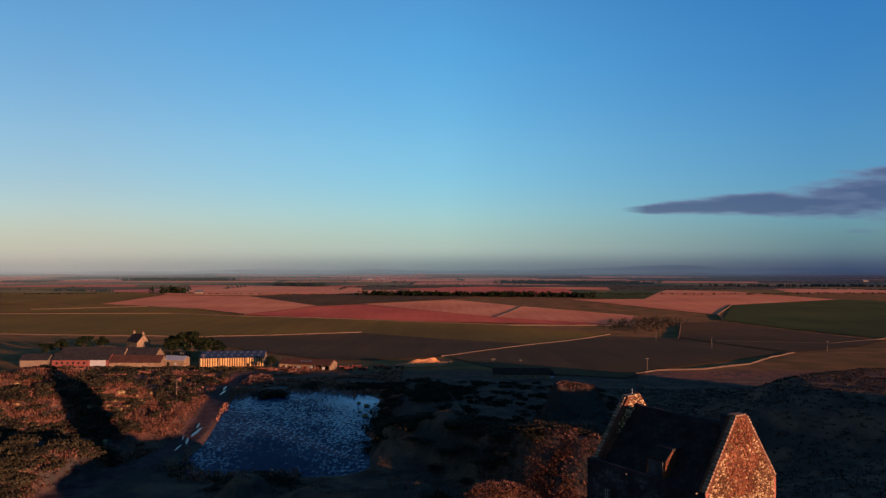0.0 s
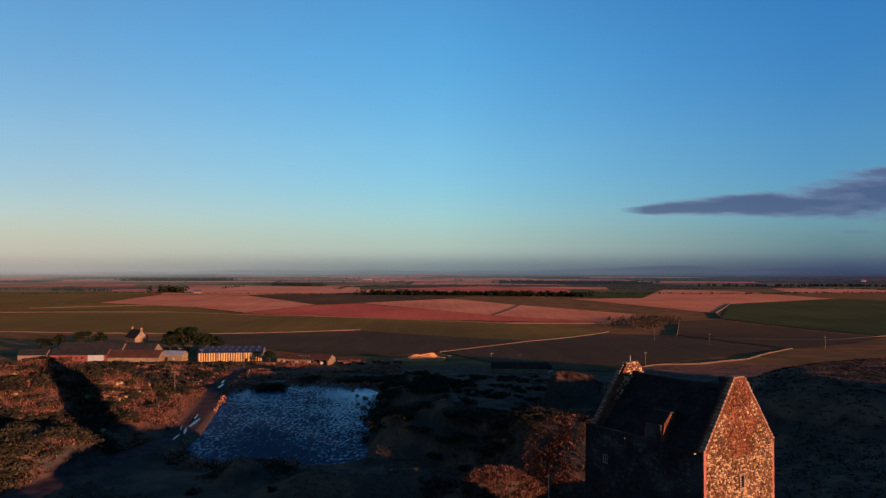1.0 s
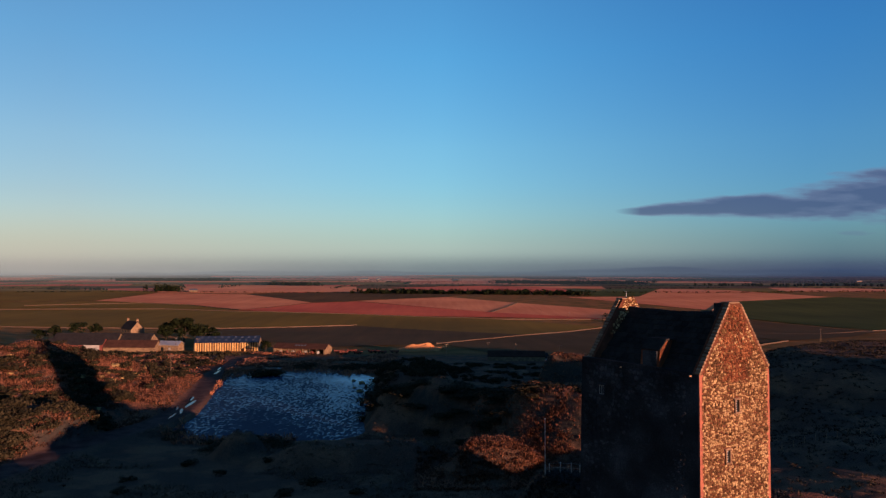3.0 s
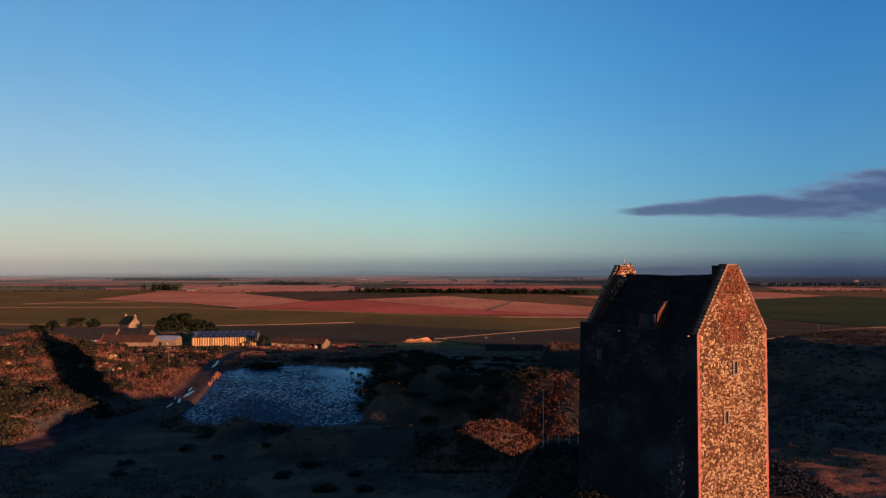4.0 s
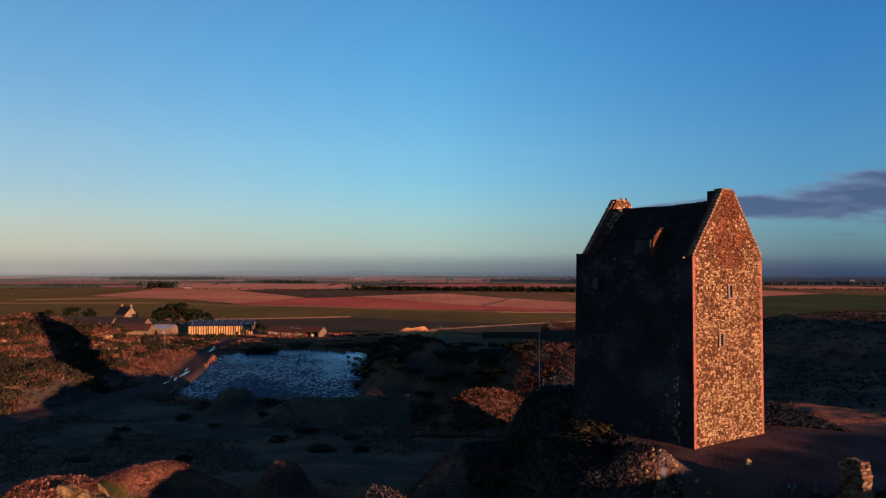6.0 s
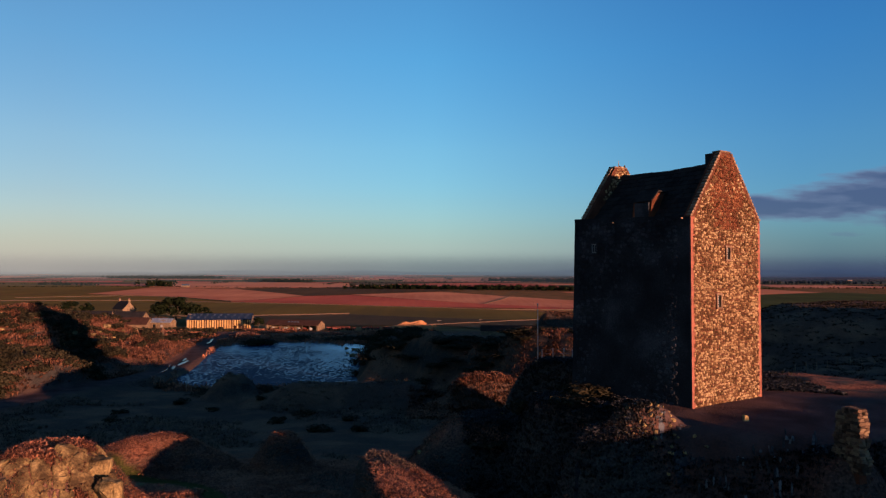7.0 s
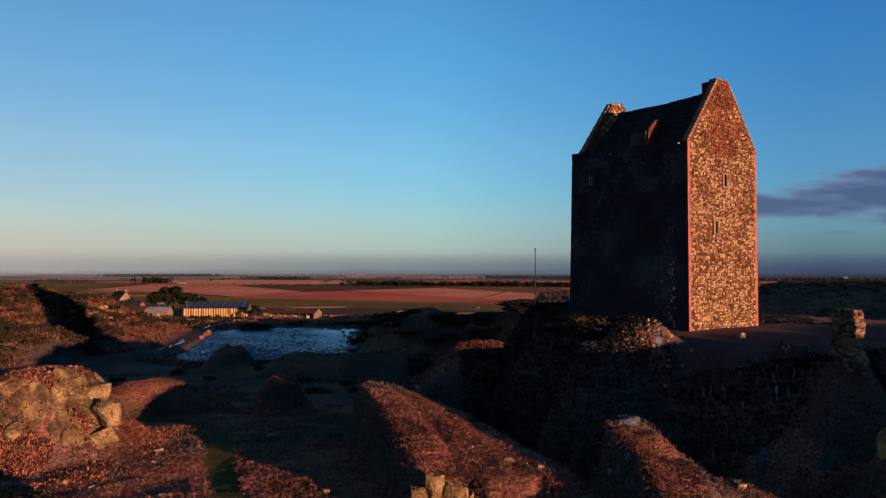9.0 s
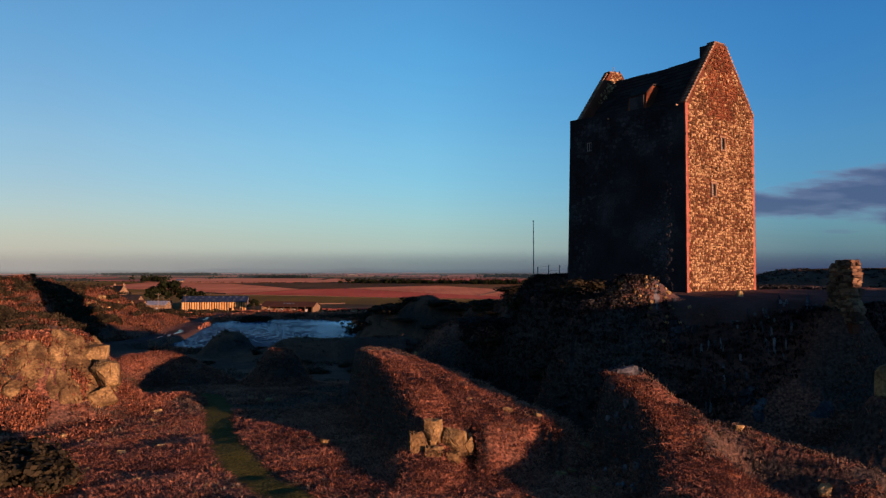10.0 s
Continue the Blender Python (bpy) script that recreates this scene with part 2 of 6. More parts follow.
RISES_NEAR = [
    (-30.6, 58.8, 8.8, 9.2, 0, -3.7, 0.22),
    (23.5, 35, 4.0, 3.0, 0, -4.8, 0.4),
    (26, 37, 9, 6, 0, -6.6, 0.2),
    (25.8, 45.2, 3.4, 2.6, 0, -1.2, 0.35),
    (13, 51.5, 7, 5, 20, -1.0, 0.3),
    (15.6, 52.4, 3.4, 2.2, 0, 0.75, 0.35),
]
# spurs: half width, then the crest as x, y, z
SPURS = [
    (3.4, [(-5.4, 62.5, -5.4), (-4.0, 57, -5.1), (-2.4, 50, -5.1), (-1.0, 45, -5.9), (0.1, 41.8, -7.2), (-0.6, 39.2, -8.7)]),
    (4.2, [(-4.6, 61.5, -5.4), (-0.5, 54, -6.0), (2.6, 46, -6.7), (2.6, 42.3, -7.1)]),
    (3.6, [(-4.4, 61, -5.8), (0.4, 54, -6.2), (4.4, 46.5, -7.0), (6.2, 43, -7.6)]),
    (4.2, [(11.6, 43.4, -4.9), (12.8, 39.5, -6.1), (12.7, 37.5, -6.7), (12.4, 35, -7.5), (11.6, 31.5, -8.2)]),
    (4.2, [(15.5, 38.6, -7.0), (17.5, 36.5, -7.3), (20.5, 33.5, -7.9)]),
]
POND = (-49.0, 233)
TRACK = [(-70, 372), (-93, 340), (-90, 298), (-81, 250), (-76, 226), (-72, 201), (-73, 187), (-77, 172), (-81, 153), (-82, 133), (-86, 110), (-98, 84)]
GRASS_PATH = [(-36, 78), (-29, 74), (-23, 71), (-18.6, 65), (-16.7, 58.5), (-13.8, 49), (-11.4, 43), (-8.8, 38.4), (-6, 34.4), (-1, 28.5)]


def pond_ring(x, y):
    """1 along the pond's shore, less inside."""
    dx, dy = x - POND[0] + (y - POND[1]) * 0.14, y - POND[1]
    return (np.abs(dx / 25.5) ** 5 + np.abs(dy / 56) ** 5) ** (1 / 5) * (1 + 0.07 * fbm(x, y, 14, 3, 33))


def land(x, y, rough=True):
    x, y = np.asarray(x, float), np.asarray(y, float)
    z = np.interp(y, PROFILE_Y, PROFILE_Z)
    for k in (0.94, 1.06):
        z = z + np.interp(y * k, PROFILE_Y, PROFILE_Z)
    z = z / 3
    z = z + 2.5 * fbm(x, y, 420, 2, 3) * smooth(330, 700, y)
    for cx, cy, rx, ry, turn, top, level in RISES + RISES_NEAR:
        c, s = math.cos(radians(turn)), math.sin(radians(turn))
        dx, dy = x - cx, y - cy
        wob = 1 + 0.16 * fbm(x, y, min(rx, ry) * 0.9, 3, int(cx) + 40)
        d = np.hypot((dx * c + dy * s) / rx, (dy * c - dx * s) / ry) * wob
        w = 1 - smooth(level, 1.0, d)
        z = z + np.maximum(top - z, 0) * w
    for wide, crest in SPURS:
        best, top = np.full(np.shape(x), 1e9), np.zeros(np.shape(x))
        for (ax, ay, az), (bx, by, bz) in zip(crest, crest[1:]):
            dx, dy = bx - ax, by - ay
            t = np.clip(((x - ax) * dx + (y - ay) * dy) / (dx * dx + dy * dy), 0, 1)
            d = np.hypot(x - ax - t * dx, y - ay - t * dy)
            d = d * np.where(dx * (y - ay) - dy * (x - ax) < 0, 1.9, 0.85)     # steep on one flank
            top = np.where(d < best, az + (bz - az) * t, top)
            best = np.minimum(best, d)
        d = best / wide * (1 + 0.2 * fbm(x, y, 4, 3, 47))
        z = z + np.maximum(top - z, 0) * (1 - smooth(0.25, 1.0, d))
    if rough:
        wild = 1 - smooth(300, 380, y)
        z = z + wild * ((0.1 + 0.45 * smooth(70, 100, y)) * fbm(x, y, 14, 4, 5) + 0.22 * np.abs(fbm(x, y, 3.2, 3, 9)))
        hilly = np.maximum(smooth(-13, -9, z), 0) * wild * (1 - smooth(60, 110, x))
        z = z + hilly * (0.35 + 0.65 * smooth(95, 130, y)) * (1.3 * np.abs(fbm(x, y, 11, 3, 21)) - 0.4)
        z = z + 0.2 * (1 - smooth(80, 110, y)) * smooth(0.9, 2.2, near_line(x, y, GRASS_PATH)) * np.abs(fbm(x, y, 1.7, 2, 27))
        far_hill = smooth(130, 170, y) * hilly
        z = z + far_hill * (4.2 * np.abs(fbm(x, y, 26, 4, 23)) - 1.6 + 1.5 * fbm(x, y, 8, 3, 29))
    # level shelves: the tower's court, the pond's bed, the track and the mown path
    w = 1 - smooth(0.8, 1.2, np.hypot((x - 27) / 12, (y - 60) / 12))
    z = z + (-0.2 - 0.06 * np.maximum(0, 58 - y) - z) * w * 0.85
    z = z + (-18.6 - z) * (1 - smooth(0.93, 1.12, pond_ring(x, y)))
    d = near_line(x, y, TRACK)
    z = z + (np.interp(y, [60, 130, 220, 350], [-11, -14.6, -16.6, -18]) - z) * (1 - smooth(3.4, 6, d))
    return z


LAND_GRID = []


def land_at(x, y):
    """Height of the built ground sheet."""
    xs, ys, gz = LAND_GRID
    i, j = min(max(int(np.searchsorted(xs, x)) - 1, 0), len(xs) - 2), min(max(int(np.searchsorted(ys, y)) - 1, 0), len(ys) - 2)
    u, v = (x - xs[i]) / (xs[i + 1] - xs[i]), (y - ys[j]) / (ys[j + 1] - ys[j])
    return float((gz[j, i] * (1 - u) + gz[j, i + 1] * u) * (1 - v) + (gz[j + 1, i] * (1 - u) + gz[j + 1, i + 1] * u) * v)


# ---- ground: one sheet out to the horizon ----
def spread_line(lo, hi, step, grow_lo, grow_hi, end_lo, end_hi):
    line = list(np.arange(lo, hi, step))
    s, v = step, lo
    while v > end_lo:
        s *= grow_lo
        v -= s
        line.insert(0, v)
    s, v = step, line[-1]
    while v < end_hi:
        s *= grow_hi
        v += s
        line.append(v)
    return np.array(line)


def build_ground():
    xs = spread_line(-45, 36, 0.4, 1.026, 1.03, -4700, 4700)
    ys = spread_line(24, 96, 0.4, 1.1, 1.012, -4000, 4800)
    gx, gy = np.meshgrid(xs, ys)
    gz = land(gx, gy)
    LAND_GRID.extend((xs, ys, gz))
    ny, nx = gx.shape
    co = np.stack([gx, gy, gz], -1).reshape(-1, 3)
    i = np.arange(ny * nx).reshape(ny, nx)
    quads = np.stack([i[:-1, :-1], i[:-1, 1:], i[1:, 1:], i[1:, :-1]], -1).reshape(-1, 4)
    me = bpy.data.meshes.new("ground")
    me.vertices.add(len(co))
    me.vertices.foreach_set("co", co.ravel())
    me.loops.add(quads.size)
    me.loops.foreach_set("vertex_index", quads.ravel())
    me.polygons.add(len(quads))
    me.polygons.foreach_set("loop_start", np.arange(0, quads.size, 4))
    me.update()
    me.shade_smooth()
    # land cover: rock, mown grass, track, open pasture
    sy, sx = np.gradient(gz, ys, axis=0), np.gradient(gz, xs, axis=1)
    steep = np.hypot(sx, sy)
    rock = smooth(1.0, 1.6, steep + 0.35 * fbm(gx, gy, 4, 3, 51)) * (1 - smooth(300, 340, gy))
    court = 1 - smooth(0.85, 1.1, np.hypot((gx - 27) / 13, (gy - 55) / 11))
    rock = rock * (1 - court)
    grass = (1 - smooth(0.9, 1.4, near_line(gx, gy, GRASS_PATH) + 0.3 * fbm(gx, gy, 2, 2, 88)))
    track = 1 - smooth(3.2, 4.4, near_line(gx, gy, TRACK))
    track = np.maximum(track, 0.9 * court)
    pasture = smooth(345, 370, gy)
    cover = np.stack([rock, grass, track, pasture], -1).reshape(-1, 4)
    at = me.attributes.new("cover", "FLOAT_COLOR", "POINT")
    at.data.foreach_set("color", cover.astype(np.float32).ravel())
    # valley floor's shade put into darker ground; also darkens the shoulder and moor
    heath_shade = smooth(78, 96, gy) * (1 - smooth(318, 345, gy)) * smooth(-84, -70, gx) * (1 - smooth(-6, 6, fbm(gx, gy, 18, 3, 58) * 9 - 7))
    heath_shade = np.maximum(heath_shade, 1 - smooth(0.85, 1.15, np.hypot((gx + 99) / 32, (gy - 165) / 24)))
    heath_shade = np.maximum(heath_shade, smooth(56, 76, gx) * smooth(60, 90, gy) * (1 - smooth(300, 340, gy)))
    at = me.attributes.new("heath_shade", "FLOAT", "POINT")
    at.data.foreach_set("value", heath_shade.astype(np.float32).ravel())
    me.materials.append(M_GROUND)
    return tagged(new("ground", me), "rough bracken and heather ground with worn grass and rock", "ground", kind="structure")


def ground_material():
    m, n, l, b = material("moor_and_pasture", (0.1, 0.06, 0.03), 0.95)
    geo = n.new("ShaderNodeNewGeometry")
    at = n.new("ShaderNodeAttribute")
    at.attribute_name = "cover"
    parts = n.new("ShaderNodeSeparateColor")
    l.new(at.outputs["Color"], parts.inputs[0])

    def noise_at(scale, detail=6):
        t = n.new("ShaderNodeTexNoise")
        t.inputs["Scale"].default_value, t.inputs["Detail"].default_value = scale, detail
        l.new(geo.outputs["Position"], t.inputs["Vector"])
        return t.outputs["Fac"]

    def ramp(fac, stops):
        r = n.new("ShaderNodeValToRGB")
        while len(r.color_ramp.elements) < len(stops):
            r.color_ramp.elements.new(0.5)
        for e, (p, c) in zip(r.color_ramp.elements, stops):
            e.position, e.color = p, (*c, 1)
        l.new(fac, r.inputs["Fac"])
        return r.outputs["Color"]

    def mix(fac, a, c):
        x = n.new("ShaderNodeMix")
        x.data_type = "RGBA"
        l.new(fac, x.inputs["Factor"])
        l.new(a, x.inputs["A"])
        l.new(c, x.inputs["B"])
        return x.outputs["Result"]
    fine, mid, broad = noise_at(5.5, 9), noise_at(0.35), noise_at(0.05)
    bracken = ramp(fine, [(0.3, (0.03, 0.014, 0.01)), (0.5, (0.135, 0.053, 0.033)), (0.72, (0.28, 0.118, 0.068))])
    heath_shade = ramp(fine, [(0.3, (0.024, 0.02, 0.017)), (0.7, (0.075, 0.058, 0.047))])
    wild = mix(ramp(mid, [(0.42, (0, 0, 0)), (0.58, (1, 1, 1))]), bracken, heath_shade)
    wild = mix(ramp(broad, [(0.45, (0, 0, 0)), (0.6, (1, 1, 1))]), wild, bracken)
    # darker tones under this mask carry the valley's shade in the ground colour
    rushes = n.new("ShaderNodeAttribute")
    rushes.attribute_name = "heath_shade"
    shade_tone = ramp(fine, [(0.3, (0.028, 0.018, 0.014)), (0.7, (0.095, 0.057, 0.042))])
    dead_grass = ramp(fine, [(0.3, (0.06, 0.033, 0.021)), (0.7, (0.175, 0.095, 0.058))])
    wild = mix(rushes.outputs["Fac"], wild, mix(ramp(noise_at(0.12, 5), [(0.44, (0, 0, 0)), (0.6, (1, 1, 1))]), shade_tone, dead_grass))
    rock = ramp(fine, [(0.3, (0.009, 0.0085, 0.008)), (0.7, (0.055, 0.048, 0.041))])
    grass = ramp(fine, [(0.3, (0.028, 0.03, 0.007)), (0.7, (0.06, 0.056, 0.016))])
    dirt = ramp(mid, [(0.35, (0.035, 0.021, 0.019)), (0.7, (0.085, 0.05, 0.044))])
    field = ramp(broad, [(0.35, (0.1, 0.055, 0.016)), (0.65, (0.2, 0.085, 0.03))])
    c = mix(parts.outputs[0], wild, rock)
    c = mix(parts.outputs[1], c, grass)
    c = mix(parts.outputs[2], c, dirt)
    c = mix(at.outputs["Alpha"], c, field)
    l.new(c, b.inputs["Base Color"])
    bp = n.new("ShaderNodeBump")
    bp.inputs["Strength"].default_value, bp.inputs["Distance"].default_value = 0.7, 0.25
    l.new(fine, bp.inputs["Height"])
    l.new(bp.outputs["Normal"], b.inputs["Normal"])
    return m


M_GROUND = ground_material()
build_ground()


# pond: dark water, skinned with rough ice but for a clear corner
def pond_material():
    """Dark water under a matt skin of rough ice, open and glossy in one corner."""
    m, n, l, b = material("pond_water", (0.008, 0.017, 0.04), 0.6)
    b.inputs["Specular IOR Level"].default_value = 0.0
    geo = n.new("ShaderNodeNewGeometry")

    def noise_at(scale, detail, stretch):
        squash = n.new("ShaderNodeMapping")
        squash.inputs["Scale"].default_value = stretch
        l.new(geo.outputs["Position"], squash.inputs["Vector"])
        t = n.new("ShaderNodeTexNoise")
        t.inputs["Scale"].default_value, t.inputs["Detail"].default_value = scale, detail
        l.new(squash.outputs[0], t.inputs["Vector"])
        return t.outputs["Fac"]

    def sums(op, a, c=None, d=None, clamp=False):
        x = n.new("ShaderNodeMath")
        x.operation, x.use_clamp = op, clamp
        for k, v in enumerate((a, c, d)):
            if isinstance(v, (int, float)):
                x.inputs[k].default_value = v
            elif v is not None:
                l.new(v, x.inputs[k])
        return x.outputs[0]
    ripple, drift = noise_at(1.7, 8, (0.8, 0.36, 1)), noise_at(0.05, 4, (1, 0.6, 1))
    gap = n.new("ShaderNodeVectorMath")
    gap.operation = "DISTANCE"
    l.new(geo.outputs["Position"], gap.inputs[0])
    gap.inputs[1].default_value = (-29, 272, -17.45)
    open_water = sums("SUBTRACT", 1.1, sums("MULTIPLY", sums("ADD", gap.outputs["Value"], sums("MULTIPLY", drift, 14)), 0.045), None, True)
    mottle = sums("MULTIPLY_ADD", drift, 0.6, sums("MULTIPLY", ripple, 1.5))
    skin = sums("MULTIPLY_ADD", sums("SUBTRACT", mottle, sums("MULTIPLY_ADD", gap.outputs["Value"], 0.0028, 0.84)), 3.0, 0.0, True)
    share = sums("ADD", sums("MULTIPLY_ADD", skin, 0.5, 0.06), sums("MULTIPLY", open_water, 0.6), None, True)
    rim = n.new("ShaderNodeFresnel")
    rim.inputs["IOR"].default_value = 1.4
    gloss = n.new("ShaderNodeBsdfGlossy")
    gloss.inputs["Roughness"].default_value = 0.22
    gloss.inputs["Color"].default_value = (0.6, 0.78, 1.0, 1)
    bp = n.new("ShaderNodeBump")
    bp.inputs["Strength"].default_value, bp.inputs["Distance"].default_value = 0.6, 0.25
    l.new(ripple, bp.inputs["Height"])
    l.new(bp.outputs["Normal"], gloss.inputs["Normal"])
    both = n.new("ShaderNodeMixShader")
    l.new(sums("MULTIPLY", share, rim.outputs[0]), both.inputs[0])
    l.new(b.outputs[0], both.inputs[1])
    l.new(gloss.outputs[0], both.inputs[2])
    l.new(both.outputs[0], n["Material Output"].inputs["Surface"])
    return m


M_WATER = pond_material()
WATER_Z = -17.45


def build_pond():
    bm = bmesh.new()
    ring = []
    for k in range(96):
        a = 2 * math.pi * k / 96
        y = POND[1] + 74 * math.sin(a)
        ring.append(bm.verts.new((POND[0] - (y - POND[1]) * 0.14 + 38 * math.cos(a), y, WATER_Z)))
    bm.faces.new(ring)
    tagged(part("pond", bm, M_WATER), "dark pond skinned with rough ice between reedy banks", "pond", kind="structure")


build_pond()


# ---- fields: ploughed, stubble and pasture, laid on the plain ----
def field_material(name, a, b, turn, pitch):
    m, n, l, bs = material(name, a, 0.95)
    geo = n.new("ShaderNodeNewGeometry")
    rot = n.new("ShaderNodeMapping")
    rot.inputs["Rotation"].default_value = (0, 0, radians(turn))
    rot.inputs["Scale"].default_value = (1.0, 0.06, 1.0)
    l.new(geo.outputs["Position"], rot.inputs["Vector"])
    rows = n.new("ShaderNodeTexNoise")
    rows.inputs["Scale"].default_value, rows.inputs["Detail"].default_value = pitch, 5
    l.new(rot.outputs[0], rows.inputs["Vector"])
    broad = n.new("ShaderNodeTexNoise")
    broad.inputs["Scale"].default_value, broad.inputs["Detail"].default_value = 0.008, 4
    l.new(geo.outputs["Position"], broad.inputs["Vector"])
    add = n.new("ShaderNodeMath")
    add.operation = "MULTIPLY_ADD"
    l.new(rows.outputs["Fac"], add.inputs[0])
    add.inputs[1].default_value = 0.6
    l.new(broad.outputs["Fac"], add.inputs[2])
    ramp = n.new("ShaderNodeValToRGB")
    ramp.color_ramp.elements[0].position, ramp.color_ramp.elements[1].position = 0.6, 1.0
    ramp.color_ramp.elements[0].color, ramp.color_ramp.elements[1].color = (*a, 1), (*b, 1)
    l.new(add.outputs[0], ramp.inputs["Fac"])
    l.new(ramp.outputs["Color"], bs.inputs["Base Color"])
    return m


FIELD_KINDS = {
    "olive": field_material("winter_pasture", (0.108, 0.062, 0.012), (0.17, 0.093, 0.017), 20, 0.08),
    "green": field_material("green_pasture", (0.034, 0.036, 0.008), (0.062, 0.058, 0.012), 60, 0.08),
    "brown": field_material("ploughed_brown_field", (0.055, 0.031, 0.013), (0.1, 0.049, 0.019), 70, 0.12),
    "red": field_material("ploughed_red_field", (0.37, 0.066, 0.037), (0.5, 0.1, 0.05), -20, 0.12),
    "pink": field_material("stubble_field", (0.42, 0.122, 0.056), (0.58, 0.2, 0.088), 15, 0.12),
}


def field(kind, label, corners):
    bm = bmesh.new()
    f = bm.faces.new([bm.verts.new((x, y, 0)) for x, y in corners])
    bmesh.ops.triangulate(bm, faces=[f])
    for _ in range(5):
        long = [e for e in bm.edges if e.calc_length() > 28]
        if long:
            bmesh.ops.subdivide_edges(bm, edges=long, cuts=1)
            bmesh.ops.triangulate(bm, faces=bm.faces)
    co = np.array([v.co[:2] for v in bm.verts])
    for v, z in zip(bm.verts, land(co[:, 0], co[:, 1])):
        v.co.z = z + 0.25 + 0.0003 * v.co.y
    bmesh.ops.recalc_face_normals(bm, faces=bm.faces)
    ob = part("field", bm, FIELD_KINDS[kind])
    for p in ob.data.polygons:
        p.use_smooth = True
    return tagged(ob, label, "field", "fields on the plain", "structure")


field("olive", "olive winter pasture beyond the farm", [(-566, 921), (-351, 926), (-243, 877), (-77, 686), (-203, 633), (-407, 664)])
field("olive", "dull green pasture with a curved dyke", [(-243, 877), (-94, 835), (69, 765), (157, 678), (91, 578), (69, 551), (-77, 680)])
field("brown", "brown ploughed field behind the barn", [(-203, 633), (-77, 680), (69, 551), (-1, 437), (-61, 405), (-155, 515)])
field("red", "red ploughed field in long sunlit strip", [(-251, 907), (-189, 1078), (-126, 1116), (66, 884), (208, 767), (-94, 835)])
field("pink", "pale red stubble field with rows", [(-127, 1130), (16, 1250), (119, 1079), (66, 884)])
field("pink", "pale red stubble field beside a dyke", [(119, 1079), (247, 912), (208, 767), (66, 884)])
field("olive", "yellow olive pasture strip", [(-571, 931), (-669, 1089), (-522, 1103), (-342, 1008), (-251, 907)])
field("pink", "wide reddish stubble field", [(-528, 1116), (-536, 1385), (-366, 1357), (-191, 1090), (-251, 920), (-346, 1018)])
field("brown", "brown field with faint rows", [(-366, 1357), (-166, 1474), (85, 1425), (16, 1267), (-129, 1142), (-191, 1090)])
field("green", "small bright green pasture", [(263, 1312), (392, 1634), (510, 1663), (354, 1268)])
field("pink", "rose coloured stubble slope", [(504, 1631), (619, 1530), (679, 1245), (441, 1114), (355, 934), (223, 1260), (354, 1268)])
field("green", "broad dark green pasture", [(446, 1114), (688, 1244), (900, 1000), (520, 640), (380, 619), (329, 848)])
field("brown", "dark ploughed field in the hollow", [(268, 813), (323, 831), (366, 596), (300, 520), (228, 469), (209, 643)])
field("brown", "dark brown field with green streaks", [(2, 437), (68, 539), (154, 654), (205, 629), (222, 464), (106, 360), (83, 330), (30, 350)])
field("olive", "faint olive field far off", [(-676, 1102), (-892, 1453), (-814, 1613), (-551, 1424), (-535, 1130)])
field("pink", "far reddish field by the farmhouse trees", [(-644, 1662), (-531, 1970), (-198, 1756), (-172, 1520), (-371, 1377), (-543, 1403)])
field("red", "far red field below the woods", [(-111, 1692), (109, 1834), (286, 1690), (260, 1347), (86, 1446)])


# far fields: a patchwork of strips that fades into the haze, with hedgerows between
def far_fields():
    rnd = random.Random(77)
    ys, y = [], 1430.0
    while y < 4600:
        ys.append(y)
        y *= rnd.uniform(1.07, 1.17)
    hedge = []
    for y0, y1 in zip(ys, ys[1:]):
        x = -0.78 * y1
        s0 = rnd.uniform(-0.1, 0.1)
        while x < 0.78 * y1:
            w = rnd.uniform(0.06, 0.24) * y1
            s1 = rnd.uniform(-0.12, 0.12)
            d = y1 - y0
            k0, k1 = rnd.uniform(-0.12, 0.12) * d, rnd.uniform(-0.12, 0.12) * d
            corners = [(x, y0 - k0), (x + w, y0 - k1), (x + w + s1 * d * 3, y1 - k1), (x + s0 * d * 3, y1 - k0)]
            # eastern strips favour duller kinds, putting cloud shade and haze into field colours
            east = (x + w / 2) / y1
            kind = rnd.choices(("olive", "green", "brown", "red", "pink"), (1.6, 0.5, 3, 3, 6) if east < 0.12 else (2, 3, 7, 0.6, 1.6))[0]
            nu, nv = max(2, int(w / 60)), max(2, int(d / 60))
            pts = [[((1 - v) * ((1 - u) * corners[0][a] + u * corners[1][a]) + v * ((1 - u) * corners[3][a] + u * corners[2][a])) for a in (0, 1)]
                   for v in np.linspace(0, 1, nv + 1) for u in np.linspace(0, 1, nu + 1)]
            co = np.array(pts)
            z = land(co[:, 0], co[:, 1]) + 0.12 + 0.0002 * co[:, 1]
            quads = [(r * (nu + 1) + c, r * (nu + 1) + c + 1, (r + 1) * (nu + 1) + c + 1, (r + 1) * (nu + 1) + c) for r in range(nv) for c in range(nu)]
            ob = mesh_from("field", np.column_stack([co, z]), quads, FIELD_KINDS[kind], shade=True)
            words = {"olive": "hazy far-off olive pasture", "green": "hazy far-off green pasture", "brown": "hazy far-off ploughed brown field", "red": "hazy far-off red ploughed field", "pink": "hazy far-off pale stubble field"}
            tagged(ob, words[kind] + " strip on the plain", "field", "fields on the plain", "structure")
            if rnd.random() < 0.62:
                hedge.append((corners[0], corners[1]))
            if rnd.random() < 0.45:
                hedge.append((corners[1], corners[2]))
            x += w
            s0 = s1
    return hedge


FAR_HEDGES = far_fields()


